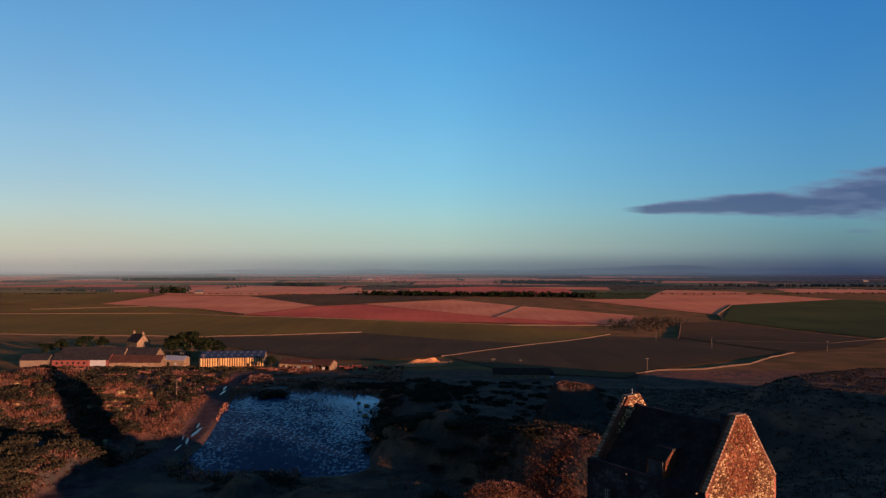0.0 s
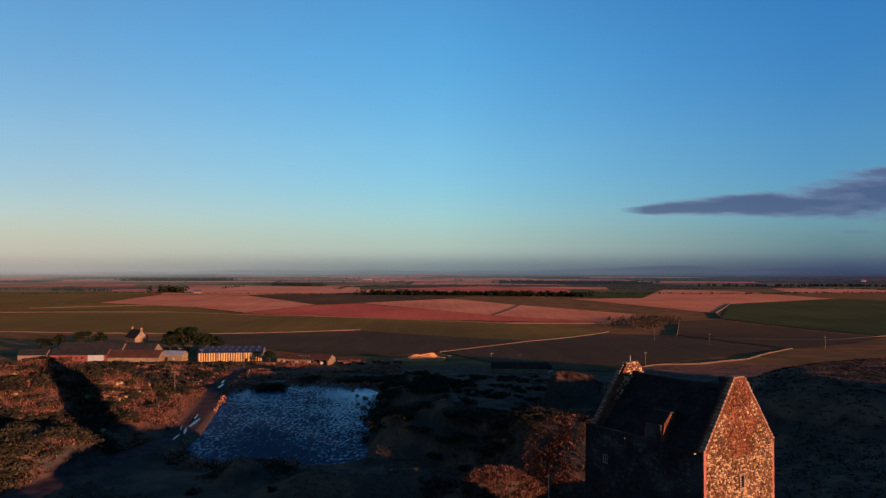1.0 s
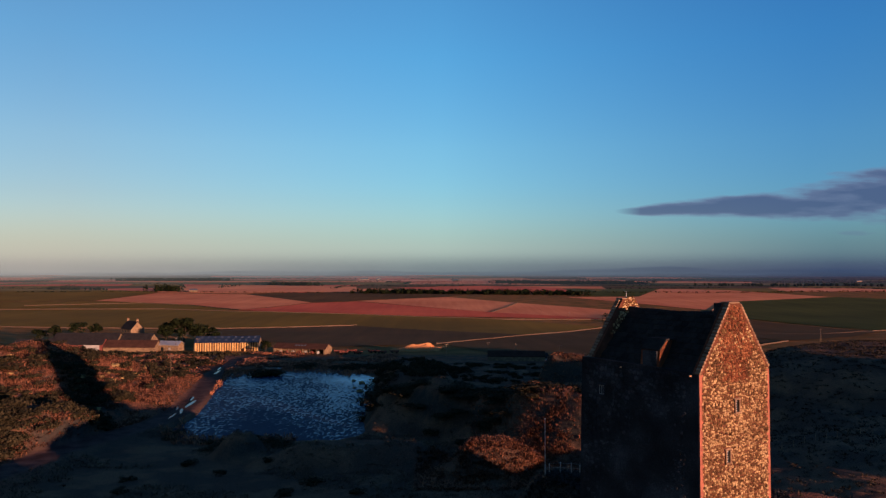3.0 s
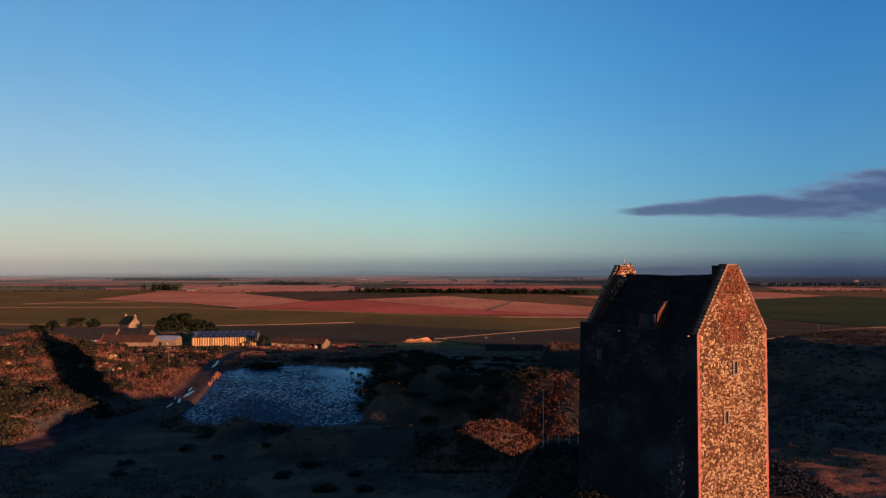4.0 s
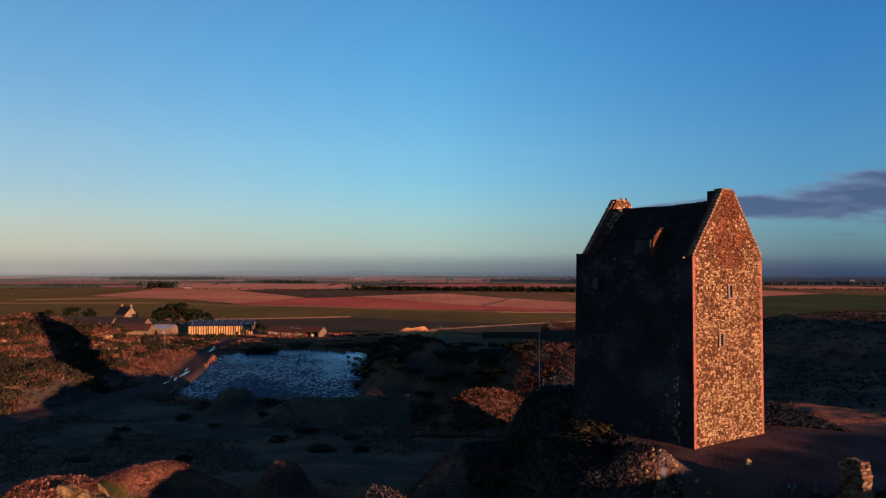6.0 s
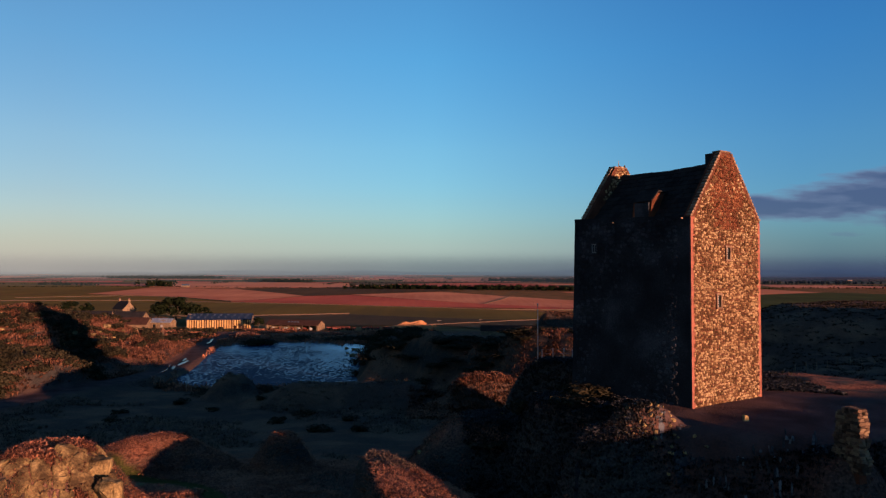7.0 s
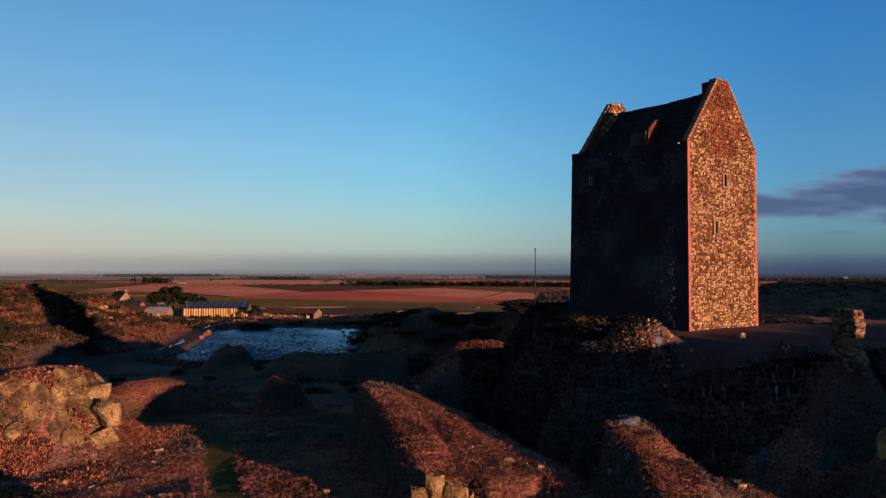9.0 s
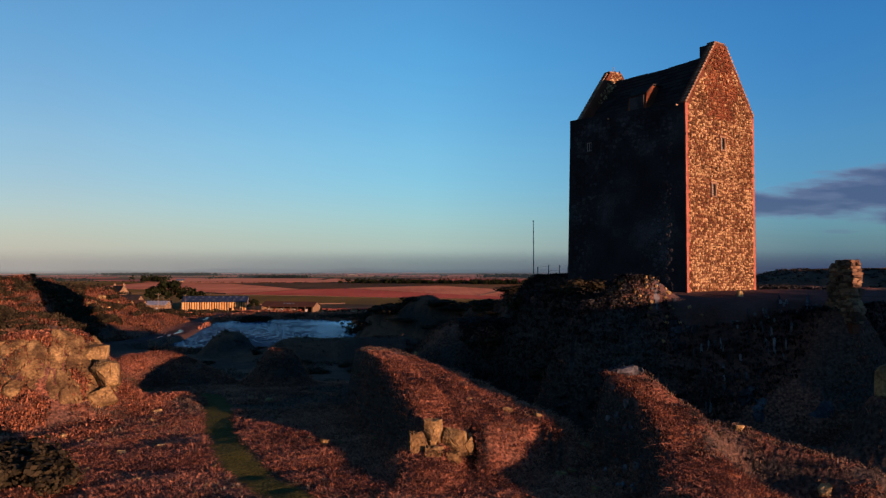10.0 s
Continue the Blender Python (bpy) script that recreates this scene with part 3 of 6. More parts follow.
# field dykes: low drystone walls with uneven copes
def dyke(points, label, height=1.3, thick=0.7, mat=None):
    bm = bmesh.new()
    rnd = random.Random(len(points) * 31 + int(points[0][0]))
    walk_pts = []
    for (ax, ay), (bx, by) in zip(points, points[1:]):
        n = max(2, int(math.hypot(bx - ax, by - ay) / 5))
        walk_pts += [(ax + (bx - ax) * k / n, ay + (by - ay) * k / n) for k in range(n)]
    walk_pts.append(points[-1])
    xs, ys = np.array([p[0] for p in walk_pts]), np.array([p[1] for p in walk_pts])
    zs = land(xs, ys)
    rings = []
    for i, (x, y) in enumerate(walk_pts):
        j, k = max(0, i - 1), min(len(walk_pts) - 1, i + 1)
        d = Vector((walk_pts[k][0] - walk_pts[j][0], walk_pts[k][1] - walk_pts[j][1], 0)).normalized()
        s = Vector((-d.y, d.x, 0)) * thick / 2
        h = height * rnd.uniform(0.8, 1.15)
        c = Vector((x, y, zs[i]))
        rings.append([bm.verts.new(c + o) for o in (s * 1.2 + Vector((0, 0, -1)), s * 0.8 + Vector((0, 0, h * 0.9)), Vector((0, 0, h)), -s * 0.8 + Vector((0, 0, h * 0.9)), -s * 1.2 + Vector((0, 0, -1)))])
    for a, b in zip(rings, rings[1:]):
        for i in range(4):
            bm.faces.new((a[i], b[i], b[i + 1], a[i + 1]))
    for r in (rings[0], rings[-1]):
        bm.faces.new(r)
    bmesh.ops.recalc_face_normals(bm, faces=bm.faces)
    return tagged(part("field_dyke", bm, mat or M_DYKE), label, "wall", "dykes between the fields", "structure")


dyke([(83, 300), (92, 345), (106, 358), (130, 362), (165, 388), (195, 430), (228, 469)], "low sunlit drystone dyke curving over a dark field", 0.8, 0.55)
dyke([(-1, 437), (30, 490), (69, 551), (91, 578), (125, 630), (157, 678)], "drystone dyke beside olive pasture", 0.8)
dyke([(-203, 633), (-140, 655), (-77, 683)], "pale drystone dyke at the pasture edge")
dyke([(-407, 664), (-300, 645), (-203, 633)], "drystone dyke behind the steading", 1.0)
dyke([(66, 884), (95, 985), (119, 1079)], "drystone dyke between stubble fields", 1.6, 1.0)
dyke([(329, 848), (355, 934), (446, 1114)], "long drystone dyke climbing a slope", 1.6, 1.0)
dyke([(205, 629), (268, 813)], "drystone dyke along the wooded hollow", 1.5, 0.9)
dyke([(-566, 921), (-351, 926), (-243, 880), (-94, 838), (69, 768), (208, 770)], "drystone dyke under the red field", 1.4, 0.9)
dyke([(-571, 1000), (-430, 1050), (-346, 1012), (-251, 912)], "drystone dyke across pale pasture", 1.4, 0.9)
dyke([(228, 600), (300, 560), (380, 619), (520, 640)], "low drystone dyke under green pasture", 0.7)


# ---- distance: blue ridges, and a bank of cloud over them ----
def maths(n, l, op, a, b=None, c=None, clamp=False):
    x = n.new("ShaderNodeMath")
    x.operation, x.use_clamp = op, clamp
    for i, v in enumerate((a, b, c)):
        if v is None:
            continue
        if isinstance(v, (int, float)):
            x.inputs[i].default_value = v
        else:
            l.new(v, x.inputs[i])
    return x.outputs[0]


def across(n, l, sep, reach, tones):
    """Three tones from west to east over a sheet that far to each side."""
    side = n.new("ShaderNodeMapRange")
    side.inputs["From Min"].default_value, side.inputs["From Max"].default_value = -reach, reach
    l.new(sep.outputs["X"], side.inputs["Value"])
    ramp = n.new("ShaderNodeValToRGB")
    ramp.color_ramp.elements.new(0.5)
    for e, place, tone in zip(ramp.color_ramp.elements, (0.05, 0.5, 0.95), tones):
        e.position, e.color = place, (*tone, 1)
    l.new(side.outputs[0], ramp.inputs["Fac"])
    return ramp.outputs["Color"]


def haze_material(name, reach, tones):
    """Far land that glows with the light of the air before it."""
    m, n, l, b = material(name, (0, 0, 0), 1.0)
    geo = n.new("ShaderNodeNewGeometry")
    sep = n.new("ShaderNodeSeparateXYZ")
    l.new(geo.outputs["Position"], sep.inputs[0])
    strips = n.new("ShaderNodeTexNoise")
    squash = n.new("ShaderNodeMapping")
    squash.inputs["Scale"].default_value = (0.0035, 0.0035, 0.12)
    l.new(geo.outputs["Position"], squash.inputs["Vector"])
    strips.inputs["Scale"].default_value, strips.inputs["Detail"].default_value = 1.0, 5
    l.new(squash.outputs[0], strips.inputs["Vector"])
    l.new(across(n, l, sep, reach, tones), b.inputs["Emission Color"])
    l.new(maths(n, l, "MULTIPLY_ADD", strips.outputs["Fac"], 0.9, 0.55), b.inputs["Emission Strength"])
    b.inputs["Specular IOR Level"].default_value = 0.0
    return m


def ridge(label, dist, base, profile, mat, seed):
    """A far range of hills: a long mound, with its height along it given by profile(x)."""
    xs = np.linspace(-3600, 3600, 220)
    bm = bmesh.new()
    rows = []
    for x in xs:
        h = profile(x) + 8 * float(fbm(x, 0.0, 420, 5, seed))
        rows.append([bm.verts.new((x, dist + dy, base + max(0.5, h) * k)) for dy, k in ((-250, 0), (-120, 0.55), (0, 1.0), (150, 0.5), (300, 0))])
    for a, b in zip(rows, rows[1:]):
        for i in range(4):
            bm.faces.new((a[i], b[i], b[i + 1], a[i + 1]))
    ob = part("backdrop", bm, mat)
    return tagged(ob, label, "hills", kind="structure")


def bump_at(x, centre, width):
    return math.exp(-((x - centre) / width) ** 2)


# ridge tones have the haze mixed in and are emitted, not lit
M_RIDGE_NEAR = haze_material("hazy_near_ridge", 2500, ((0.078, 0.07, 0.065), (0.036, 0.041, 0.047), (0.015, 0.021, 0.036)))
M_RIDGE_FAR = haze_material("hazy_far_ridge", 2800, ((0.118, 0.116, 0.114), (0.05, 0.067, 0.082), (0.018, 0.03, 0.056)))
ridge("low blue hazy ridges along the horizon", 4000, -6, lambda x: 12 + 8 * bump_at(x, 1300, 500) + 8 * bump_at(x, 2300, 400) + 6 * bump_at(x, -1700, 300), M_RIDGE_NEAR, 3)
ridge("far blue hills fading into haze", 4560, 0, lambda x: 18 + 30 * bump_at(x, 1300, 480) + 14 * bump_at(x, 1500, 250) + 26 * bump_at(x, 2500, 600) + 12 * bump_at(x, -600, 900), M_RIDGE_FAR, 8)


def veil_material(name, body):
    """A soft-edged bank of haze or cloud; body(n, l, position) gives its thickness and its colour sockets."""
    m = bpy.data.materials.new(name)
    m.use_nodes = True
    n, l = m.node_tree.nodes, m.node_tree.links
    n.clear()
    geo = n.new("ShaderNodeNewGeometry")
    sep = n.new("ShaderNodeSeparateXYZ")
    l.new(geo.outputs["Position"], sep.inputs[0])
    thick, colour = body(n, l, geo, sep)
    glow, clear, both, out = n.new("ShaderNodeEmission"), n.new("ShaderNodeBsdfTransparent"), n.new("ShaderNodeMixShader"), n.new("ShaderNodeOutputMaterial")
    l.new(colour, glow.inputs["Color"])
    l.new(thick, both.inputs[0])
    l.new(clear.outputs[0], both.inputs[1])
    l.new(glow.outputs[0], both.inputs[2])
    l.new(both.outputs[0], out.inputs[0])
    return m


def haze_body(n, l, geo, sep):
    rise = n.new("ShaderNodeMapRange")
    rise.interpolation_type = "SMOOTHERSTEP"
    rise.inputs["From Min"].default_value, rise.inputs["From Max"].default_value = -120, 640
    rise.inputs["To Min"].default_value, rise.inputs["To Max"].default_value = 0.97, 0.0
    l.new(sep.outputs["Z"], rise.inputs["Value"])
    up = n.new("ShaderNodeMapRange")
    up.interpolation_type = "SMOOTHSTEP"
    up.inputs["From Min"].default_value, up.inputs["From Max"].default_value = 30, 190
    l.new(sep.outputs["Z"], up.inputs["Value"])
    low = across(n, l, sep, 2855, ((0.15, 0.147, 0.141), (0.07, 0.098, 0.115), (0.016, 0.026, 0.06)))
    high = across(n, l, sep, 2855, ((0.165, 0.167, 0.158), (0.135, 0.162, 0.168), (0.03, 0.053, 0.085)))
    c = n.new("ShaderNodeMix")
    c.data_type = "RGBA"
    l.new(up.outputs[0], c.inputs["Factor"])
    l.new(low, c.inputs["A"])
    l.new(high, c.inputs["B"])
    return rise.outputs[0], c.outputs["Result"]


def cloud_body(n, l, geo, sep):
    squash = n.new("ShaderNodeMapping")
    squash.inputs["Scale"].default_value = (0.0016, 0.0016, 0.0085)
    l.new(geo.outputs["Position"], squash.inputs["Vector"])
    puff = n.new("ShaderNodeTexNoise")
    puff.inputs["Scale"].default_value, puff.inputs["Detail"].default_value = 1.0, 7
    l.new(squash.outputs[0], puff.inputs["Vector"])
    along = maths(n, l, "MULTIPLY_ADD", sep.outputs["X"], 1 / 1500, -1150 / 1500)          # 0 at the tip
    half = maths(n, l, "MULTIPLY_ADD", along, 150, 12)
    mid = maths(n, l, "MULTIPLY_ADD", maths(n, l, "MULTIPLY", along, along), 66, 418)
    off = maths(n, l, "ABSOLUTE", maths(n, l, "SUBTRACT", sep.outputs["Z"], mid))
    inside = maths(n, l, "SUBTRACT", 1.0, maths(n, l, "DIVIDE", off, maths(n, l, "MAXIMUM", half, 8)))
    dense = maths(n, l, "ADD", maths(n, l, "MULTIPLY", inside, 0.8), maths(n, l, "MULTIPLY_ADD", puff.outputs["Fac"], 2.2, -1.12))
    dense = maths(n, l, "ADD", dense, maths(n, l, "MULTIPLY", maths(n, l, "MAXIMUM", inside, 0.0), maths(n, l, "MULTIPLY", along, 0.2)))
    gate = maths(n, l, "MULTIPLY_ADD", along, 9, 0, True)
    body = maths(n, l, "MULTIPLY", maths(n, l, "MULTIPLY", dense, 2.4, None, True), gate)
    c = n.new("ShaderNodeMix")
    c.data_type = "RGBA"
    c.inputs["A"].default_value, c.inputs["B"].default_value = (0.07, 0.09, 0.145, 1), (0.026, 0.04, 0.084, 1)
    l.new(maths(n, l, "MULTIPLY", dense, 1.6, None, True), c.inputs["Factor"])
    return maths(n, l, "MULTIPLY", body, 0.92), c.outputs["Result"]


def backdrop_sheet(name, label, category, dist, x0, x1, z0, z1, mat):
    bm = bmesh.new()
    cols = 60
    lo = [bm.verts.new((x0 + (x1 - x0) * k / cols, dist, z0)) for k in range(cols + 1)]
    hi = [bm.verts.new((x0 + (x1 - x0) * k / cols, dist, z1)) for k in range(cols + 1)]
    for k in range(cols):
        bm.faces.new((lo[k], lo[k + 1], hi[k + 1], hi[k]))
    ob = part(name, bm, mat)
    ob.visible_shadow = False
    return tagged(ob, label, category, kind="structure")


# haze painted on as glowing see-through sheets, toned from west to east
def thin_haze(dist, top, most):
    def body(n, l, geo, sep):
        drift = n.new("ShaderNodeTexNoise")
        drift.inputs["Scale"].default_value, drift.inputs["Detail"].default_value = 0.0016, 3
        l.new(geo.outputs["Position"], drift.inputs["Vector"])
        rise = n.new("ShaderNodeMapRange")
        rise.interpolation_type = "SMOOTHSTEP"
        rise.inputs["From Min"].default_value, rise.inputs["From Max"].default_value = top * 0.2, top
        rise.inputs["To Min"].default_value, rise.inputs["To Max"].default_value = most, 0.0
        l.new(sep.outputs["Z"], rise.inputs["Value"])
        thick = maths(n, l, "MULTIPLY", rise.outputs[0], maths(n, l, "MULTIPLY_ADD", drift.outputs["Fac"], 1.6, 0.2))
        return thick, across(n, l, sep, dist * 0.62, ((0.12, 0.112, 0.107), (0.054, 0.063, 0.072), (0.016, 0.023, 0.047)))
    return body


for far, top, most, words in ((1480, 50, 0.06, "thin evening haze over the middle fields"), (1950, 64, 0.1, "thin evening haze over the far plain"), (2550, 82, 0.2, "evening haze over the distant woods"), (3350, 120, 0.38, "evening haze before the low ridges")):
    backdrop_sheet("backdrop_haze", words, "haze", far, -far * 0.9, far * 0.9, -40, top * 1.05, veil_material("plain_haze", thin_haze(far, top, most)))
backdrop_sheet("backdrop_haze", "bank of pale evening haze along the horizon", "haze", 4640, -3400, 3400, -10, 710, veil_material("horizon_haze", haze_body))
backdrop_sheet("backdrop_cloud", "long slate-blue cloud bank low in the sky", "cloud", 4660, 1100, 3300, 180, 900, veil_material("cloud_bank", cloud_body))

# ---- the tower house ----
T_TURN, T_W, T_L = 33.4, 9.36, 11.8
EAVES, RIDGE = 14.8, 20.28
SPLAY = -0.85                         # the long wall runs out this far at its far end
TOWER = pose(20.39, 56.42, 0, 0, 0, T_TURN)
G_WINDOWS = [(4.74, 11.95, 0.42, 0.95), (3.46, 8.05, 0.42, 0.95)]      # gable: x, z, width, height
S_WINDOWS = [(9.5, 12.5, 0.55, 0.8), (4.8, 8.9, 0.35, 0.5)]            # long wall: y, z, width, height
MID = T_W / 2
STACK = 0.72


def stone_outline(rnd, sides=8):
    pts = []
    for k in range(sides):
        a = 2 * math.pi * (k + 0.5) / sides
        c, s = math.cos(a), math.sin(a)
        q = max(abs(c), abs(s))
        r = 0.5 / q * rnd.uniform(0.86, 1.0)
        pts.append((c * r * (0.98 if abs(c) > 0.5 else 1), s * r))
    return pts


def stone_mesh(name, rnd, mat):
    """One rubble stone, 1 x 1 in x and z, its bulging face towards -y."""
    pts = stone_outline(rnd)
    v = [(x, 0.3, z) for x, z in pts] + [(x * 0.97, -0.25, z * 0.97) for x, z in pts]
    v += [(x * 0.72 + rnd.uniform(-0.05, 0.05), -0.6 + rnd.uniform(-0.25, 0.15), z * 0.72 + rnd.uniform(-0.05, 0.05)) for x, z in pts]
    n = len(pts)
    f = [(i, (i + 1) % n, n + (i + 1) % n, n + i) for i in range(n)]
    f += [(n + i, n + (i + 1) % n, 2 * n + (i + 1) % n, 2 * n + i) for i in range(n)]
    f.append(tuple(range(2 * n, 3 * n)))
    me = bpy.data.meshes.new(name)
    me.from_pydata(v, [], f)
    me.materials.append(mat)
    return me


def rubble_rows(rnd, width, height, keep, small=1.0):
    """Uneven courses of rubble over a wall: centre, size and tilt of each stone."""
    out, z = [], 0.0
    while z < height:
        h = rnd.uniform(0.18, 0.4) * small
        x = rnd.uniform(-0.2, 0)
        while x < width:
            w = rnd.uniform(0.16, 0.56) * small
            cx, cz = x + w / 2, z + h / 2 + rnd.uniform(-0.09, 0.09) * small
            if keep(cx, cz, w / 2, h / 2):
                out.append((cx, cz, w * rnd.uniform(0.86, 1.0), h * rnd.uniform(0.75, 1.15), rnd.uniform(-26, 26)))
            x += w
        z += h * 0.97
    return out


def in_gable(x, z, hw, hh):
    if not 0.32 < x < T_W - 0.32:
        return False
    for wx, wz, ww, wh in G_WINDOWS:
        if abs(x - wx) < ww / 2 + 0.14 + hw and abs(z - wz) < wh / 2 + 0.16 + hh:
            return False
    if z > EAVES - 0.1:
        half = STACK + (MID - STACK) * (RIDGE - z - hh) / (RIDGE - EAVES)
        return z + hh < RIDGE - 0.1 and abs(x - MID) + hw < half - 0.2
    return True


def joined_stones(name, stones, meshes, place, mat, parent, rnd):
    verts, faces = [], []
    shapes = [([v.co.copy() for v in m.vertices], [tuple(p.vertices) for p in m.polygons]) for m in meshes]
    for x, z, w, h, tilt in stones:
        vs, fs = rnd.choice(shapes)
        m = place(x, z) @ Matrix.Rotation(radians(tilt), 4, "Y") @ Matrix.Diagonal((w, rnd.uniform(0.06, 0.12), h, 1))
        o = len(verts)
        verts += [m @ v for v in vs]
        faces += [tuple(i + o for i in f) for f in fs]
    ob = mesh_from(name, verts, faces, mat, parent)
    ob["kind"] = "stuff"
    return ob


def build_tower():
    rnd = random.Random(5)
    tower = thing("tower_house", "tall rubble-built stone tower house with steep slab roof on crag", "tower", TOWER)
    # body: one solid block, its window openings only flat dark panels set on it
    bm = bmesh.new()
    a = [bm.verts.new(p) for p in ((0, 0, -4), (T_W + 0.08, 0, -4), (T_W, T_L, -4), (SPLAY - 0.62, T_L, -4))]
    b = [bm.verts.new(p) for p in ((0, 0, EAVES), (T_W, 0, EAVES), (T_W, T_L, EAVES), (SPLAY - 0.1, T_L, EAVES))]
    bm.faces.new(a[::-1])
    bm.faces.new(b)
    for i in range(4):
        bm.faces.new((a[i], a[(i + 1) % 4], b[(i + 1) % 4], b[i]))
    bmesh.ops.recalc_face_normals(bm, faces=bm.faces)
    # the long wall's face takes the rubble copy darkened for its shade
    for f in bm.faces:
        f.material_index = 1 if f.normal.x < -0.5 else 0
    wall = part("wall", bm, [M_MORTAR, M_STONE_SHADED], tower, "rubble walls with red lime mortar")
    # gables with their chimney heads
    for y0, y1, depth in ((0, 0.7, 1.9), (T_L - 0.7, T_L, -1.7)):
        bm = bmesh.new()
        out = 0.0 if depth > 0 else 0.42
        prism(bm, [(-out, EAVES), (T_W, EAVES), (MID + STACK, RIDGE), (MID - STACK - 0.7 * out, RIDGE)], y0, y1)
        gable = part("gable", bm, M_MORTAR, tower)
        if depth > 0:
            bm = bmesh.new()
            box(bm, MID - STACK, 0.71, RIDGE - 2.8, MID + STACK, 1.5, RIDGE + 0.02, 0.04)
            part("chimney", bm, M_STONE_SHADED, tower, "squat stone chimney head")
        bm = bmesh.new()
        box(bm, MID - STACK - 0.1 - 0.7 * out, y0 - 0.05, RIDGE, MID + STACK - 0.1, y1 + 0.05, RIDGE + 0.14, 0.04)
        part("cope", bm, M_COPE, tower)
    # roof of stone slabs: overlapping courses on both slopes
    bm = bmesh.new()
    prism(bm, [(0.4, EAVES), (T_W - 0.4, EAVES), (MID, RIDGE - 0.9)], 0.71, T_L - 0.71)
    roof = part("roof", bm, M_SLAB, tower, "dark stone slab roof")
    slope_l = math.hypot(MID - 0.34, RIDGE - 0.9 - EAVES)
    ang = math.atan2(RIDGE - 0.9 - EAVES, MID - 0.34)
    slab = bpy.data.meshes.new("slab")
    bm = bmesh.new()
    box(bm, -0.3, -0.36, -0.025, 0.3, 0.36, 0.025, 0.01)
    bm.to_mesh(slab)
    bm.free()
    slab.materials.append(M_SLAB)
    rows, cols = 11, 13
    for r in range(rows):
        for c in range(cols + r % 2):
            u, y = (r + 0.5) * slope_l / rows, 0.73 + (c + 0.5 * ((r + 1) % 2)) * (T_L - 1.42) / (cols + 0.5)
            y = min(max(y, 1.09), T_L - 1.09)
            ob = new("slab", slab)
            ob.parent = roof
            ob.matrix_basis = Matrix.Translation((0.34 + u * math.cos(ang), y, EAVES + u * math.sin(ang) + 0.06)) @ Matrix.Rotation(-ang + radians(4 + rnd.uniform(-1, 1)), 4, "Y") @ Matrix.Diagonal((1.0, rnd.uniform(0.97, 1.03), 1, 1))
    for k in range(14):
        bm = bmesh.new()
        y = 0.71 + (T_L - 1.42) * k / 14
        sag = 0.16 * math.sin(math.pi * (k + 0.5) / 14)
        box(bm, MID - 0.18, y + 0.01, RIDGE - 1.1, MID + 0.18, y + (T_L - 1.42) / 14, RIDGE - 0.66 - sag + rnd.uniform(-0.03, 0.03), 0.03)
        part("ridge_stone", bm, M_STONE_SHADED, tower)
    # parapet of the wall walk and its drip course, along the long wall's head
    bm = bmesh.new()
    a0, a1 = (-0.02, 0.71), (SPLAY - 0.12, T_L)
    base = [(a0[0], a0[1]), (a1[0], a1[1]), (a1[0] + 0.45, a1[1]), (a0[0] + 0.45, a0[1])]
    lo = [bm.verts.new((x, y, EAVES)) for x, y in base]
    hi = [bm.verts.new((x, y, EAVES + h)) for (x, y), h in zip(base, (0.12, 0.42, 0.42, 0.12))]
    bm.faces.new(lo[::-1])
    bm.faces.new(hi)
    for i in range(4):
        bm.faces.new((lo[i], lo[(i + 1) % 4], hi[(i + 1) % 4], hi[i]))
    bmesh.ops.recalc_face_normals(bm, faces=bm.faces)
    part("parapet", bm, M_STONE_SHADED, tower, "low rubble parapet")
    spout = bpy.data.meshes.new("waterspout")
    bm = bmesh.new()
    box(bm, -0.22, -0.06, -0.06, 0.1, 0.06, 0.06, 0.02)
    bm.to_mesh(spout)
    bm.free()
    spout.materials.append(M_COPE)
    for y in (0.7, 7.4):
        ob = new("waterspout", spout)
        ob.parent = tower
        ob.location = (SPLAY * y / T_L - 0.05, y, EAVES - 0.12)
    # dormer standing on the wall head: stone cheeks, slab roof, small window
    dormer = new("dormer")
    dormer.parent = tower
    dormer["label"] = "wallhead dormer with stone cheeks"
    for y in (4.0, 5.72):
        bm = bmesh.new()
        prism(bm, [(0.05, EAVES), (0.75, EAVES), (1.85, 17.1), (1.0, 17.1), (0.25, 16.3)], y, y + 0.22)
        part("cheek", bm, M_STONE_RED, dormer)
    bm = bmesh.new()
    box(bm, 0.1, 4.23, EAVES, 0.5, 5.71, 16.25, 0)
    part("dormer_front", bm, M_STONE_SHADED, dormer)
    bm = bmesh.new()
    prism(bm, [(0.1, 16.32), (0.1, 16.42), (1.0, 17.28), (2.3, 17.28), (2.3, 17.16), (1.02, 17.16)], 3.9, 5.82)
    part("dormer_roof", bm, M_SLAB, dormer)
    # skew stones up the gable edges
    skew = bpy.data.meshes.new("skew_stone")
    bm = bmesh.new()
    box(bm, -0.2, -0.05, -0.09, 0.2, 0.42, 0.09, 0.025)
    bm.to_mesh(skew)
    bm.free()
    skew.materials.append(M_COPE)
    run = math.hypot(MID - STACK, RIDGE - EAVES)
    lean = math.atan2(RIDGE - EAVES, MID - STACK)
    n = 21
    for side in (-1, 1):
        for y in (0.0, T_L - 0.37):
            for k in range(n):
                f = (k + 0.5) / n
                ob = new("skew_stone", skew)
                ob.parent = tower
                x = MID + side * (MID - (MID - STACK) * f) - (0.42 - 0.12 * f if y > 1 and side < 0 else 0.0)
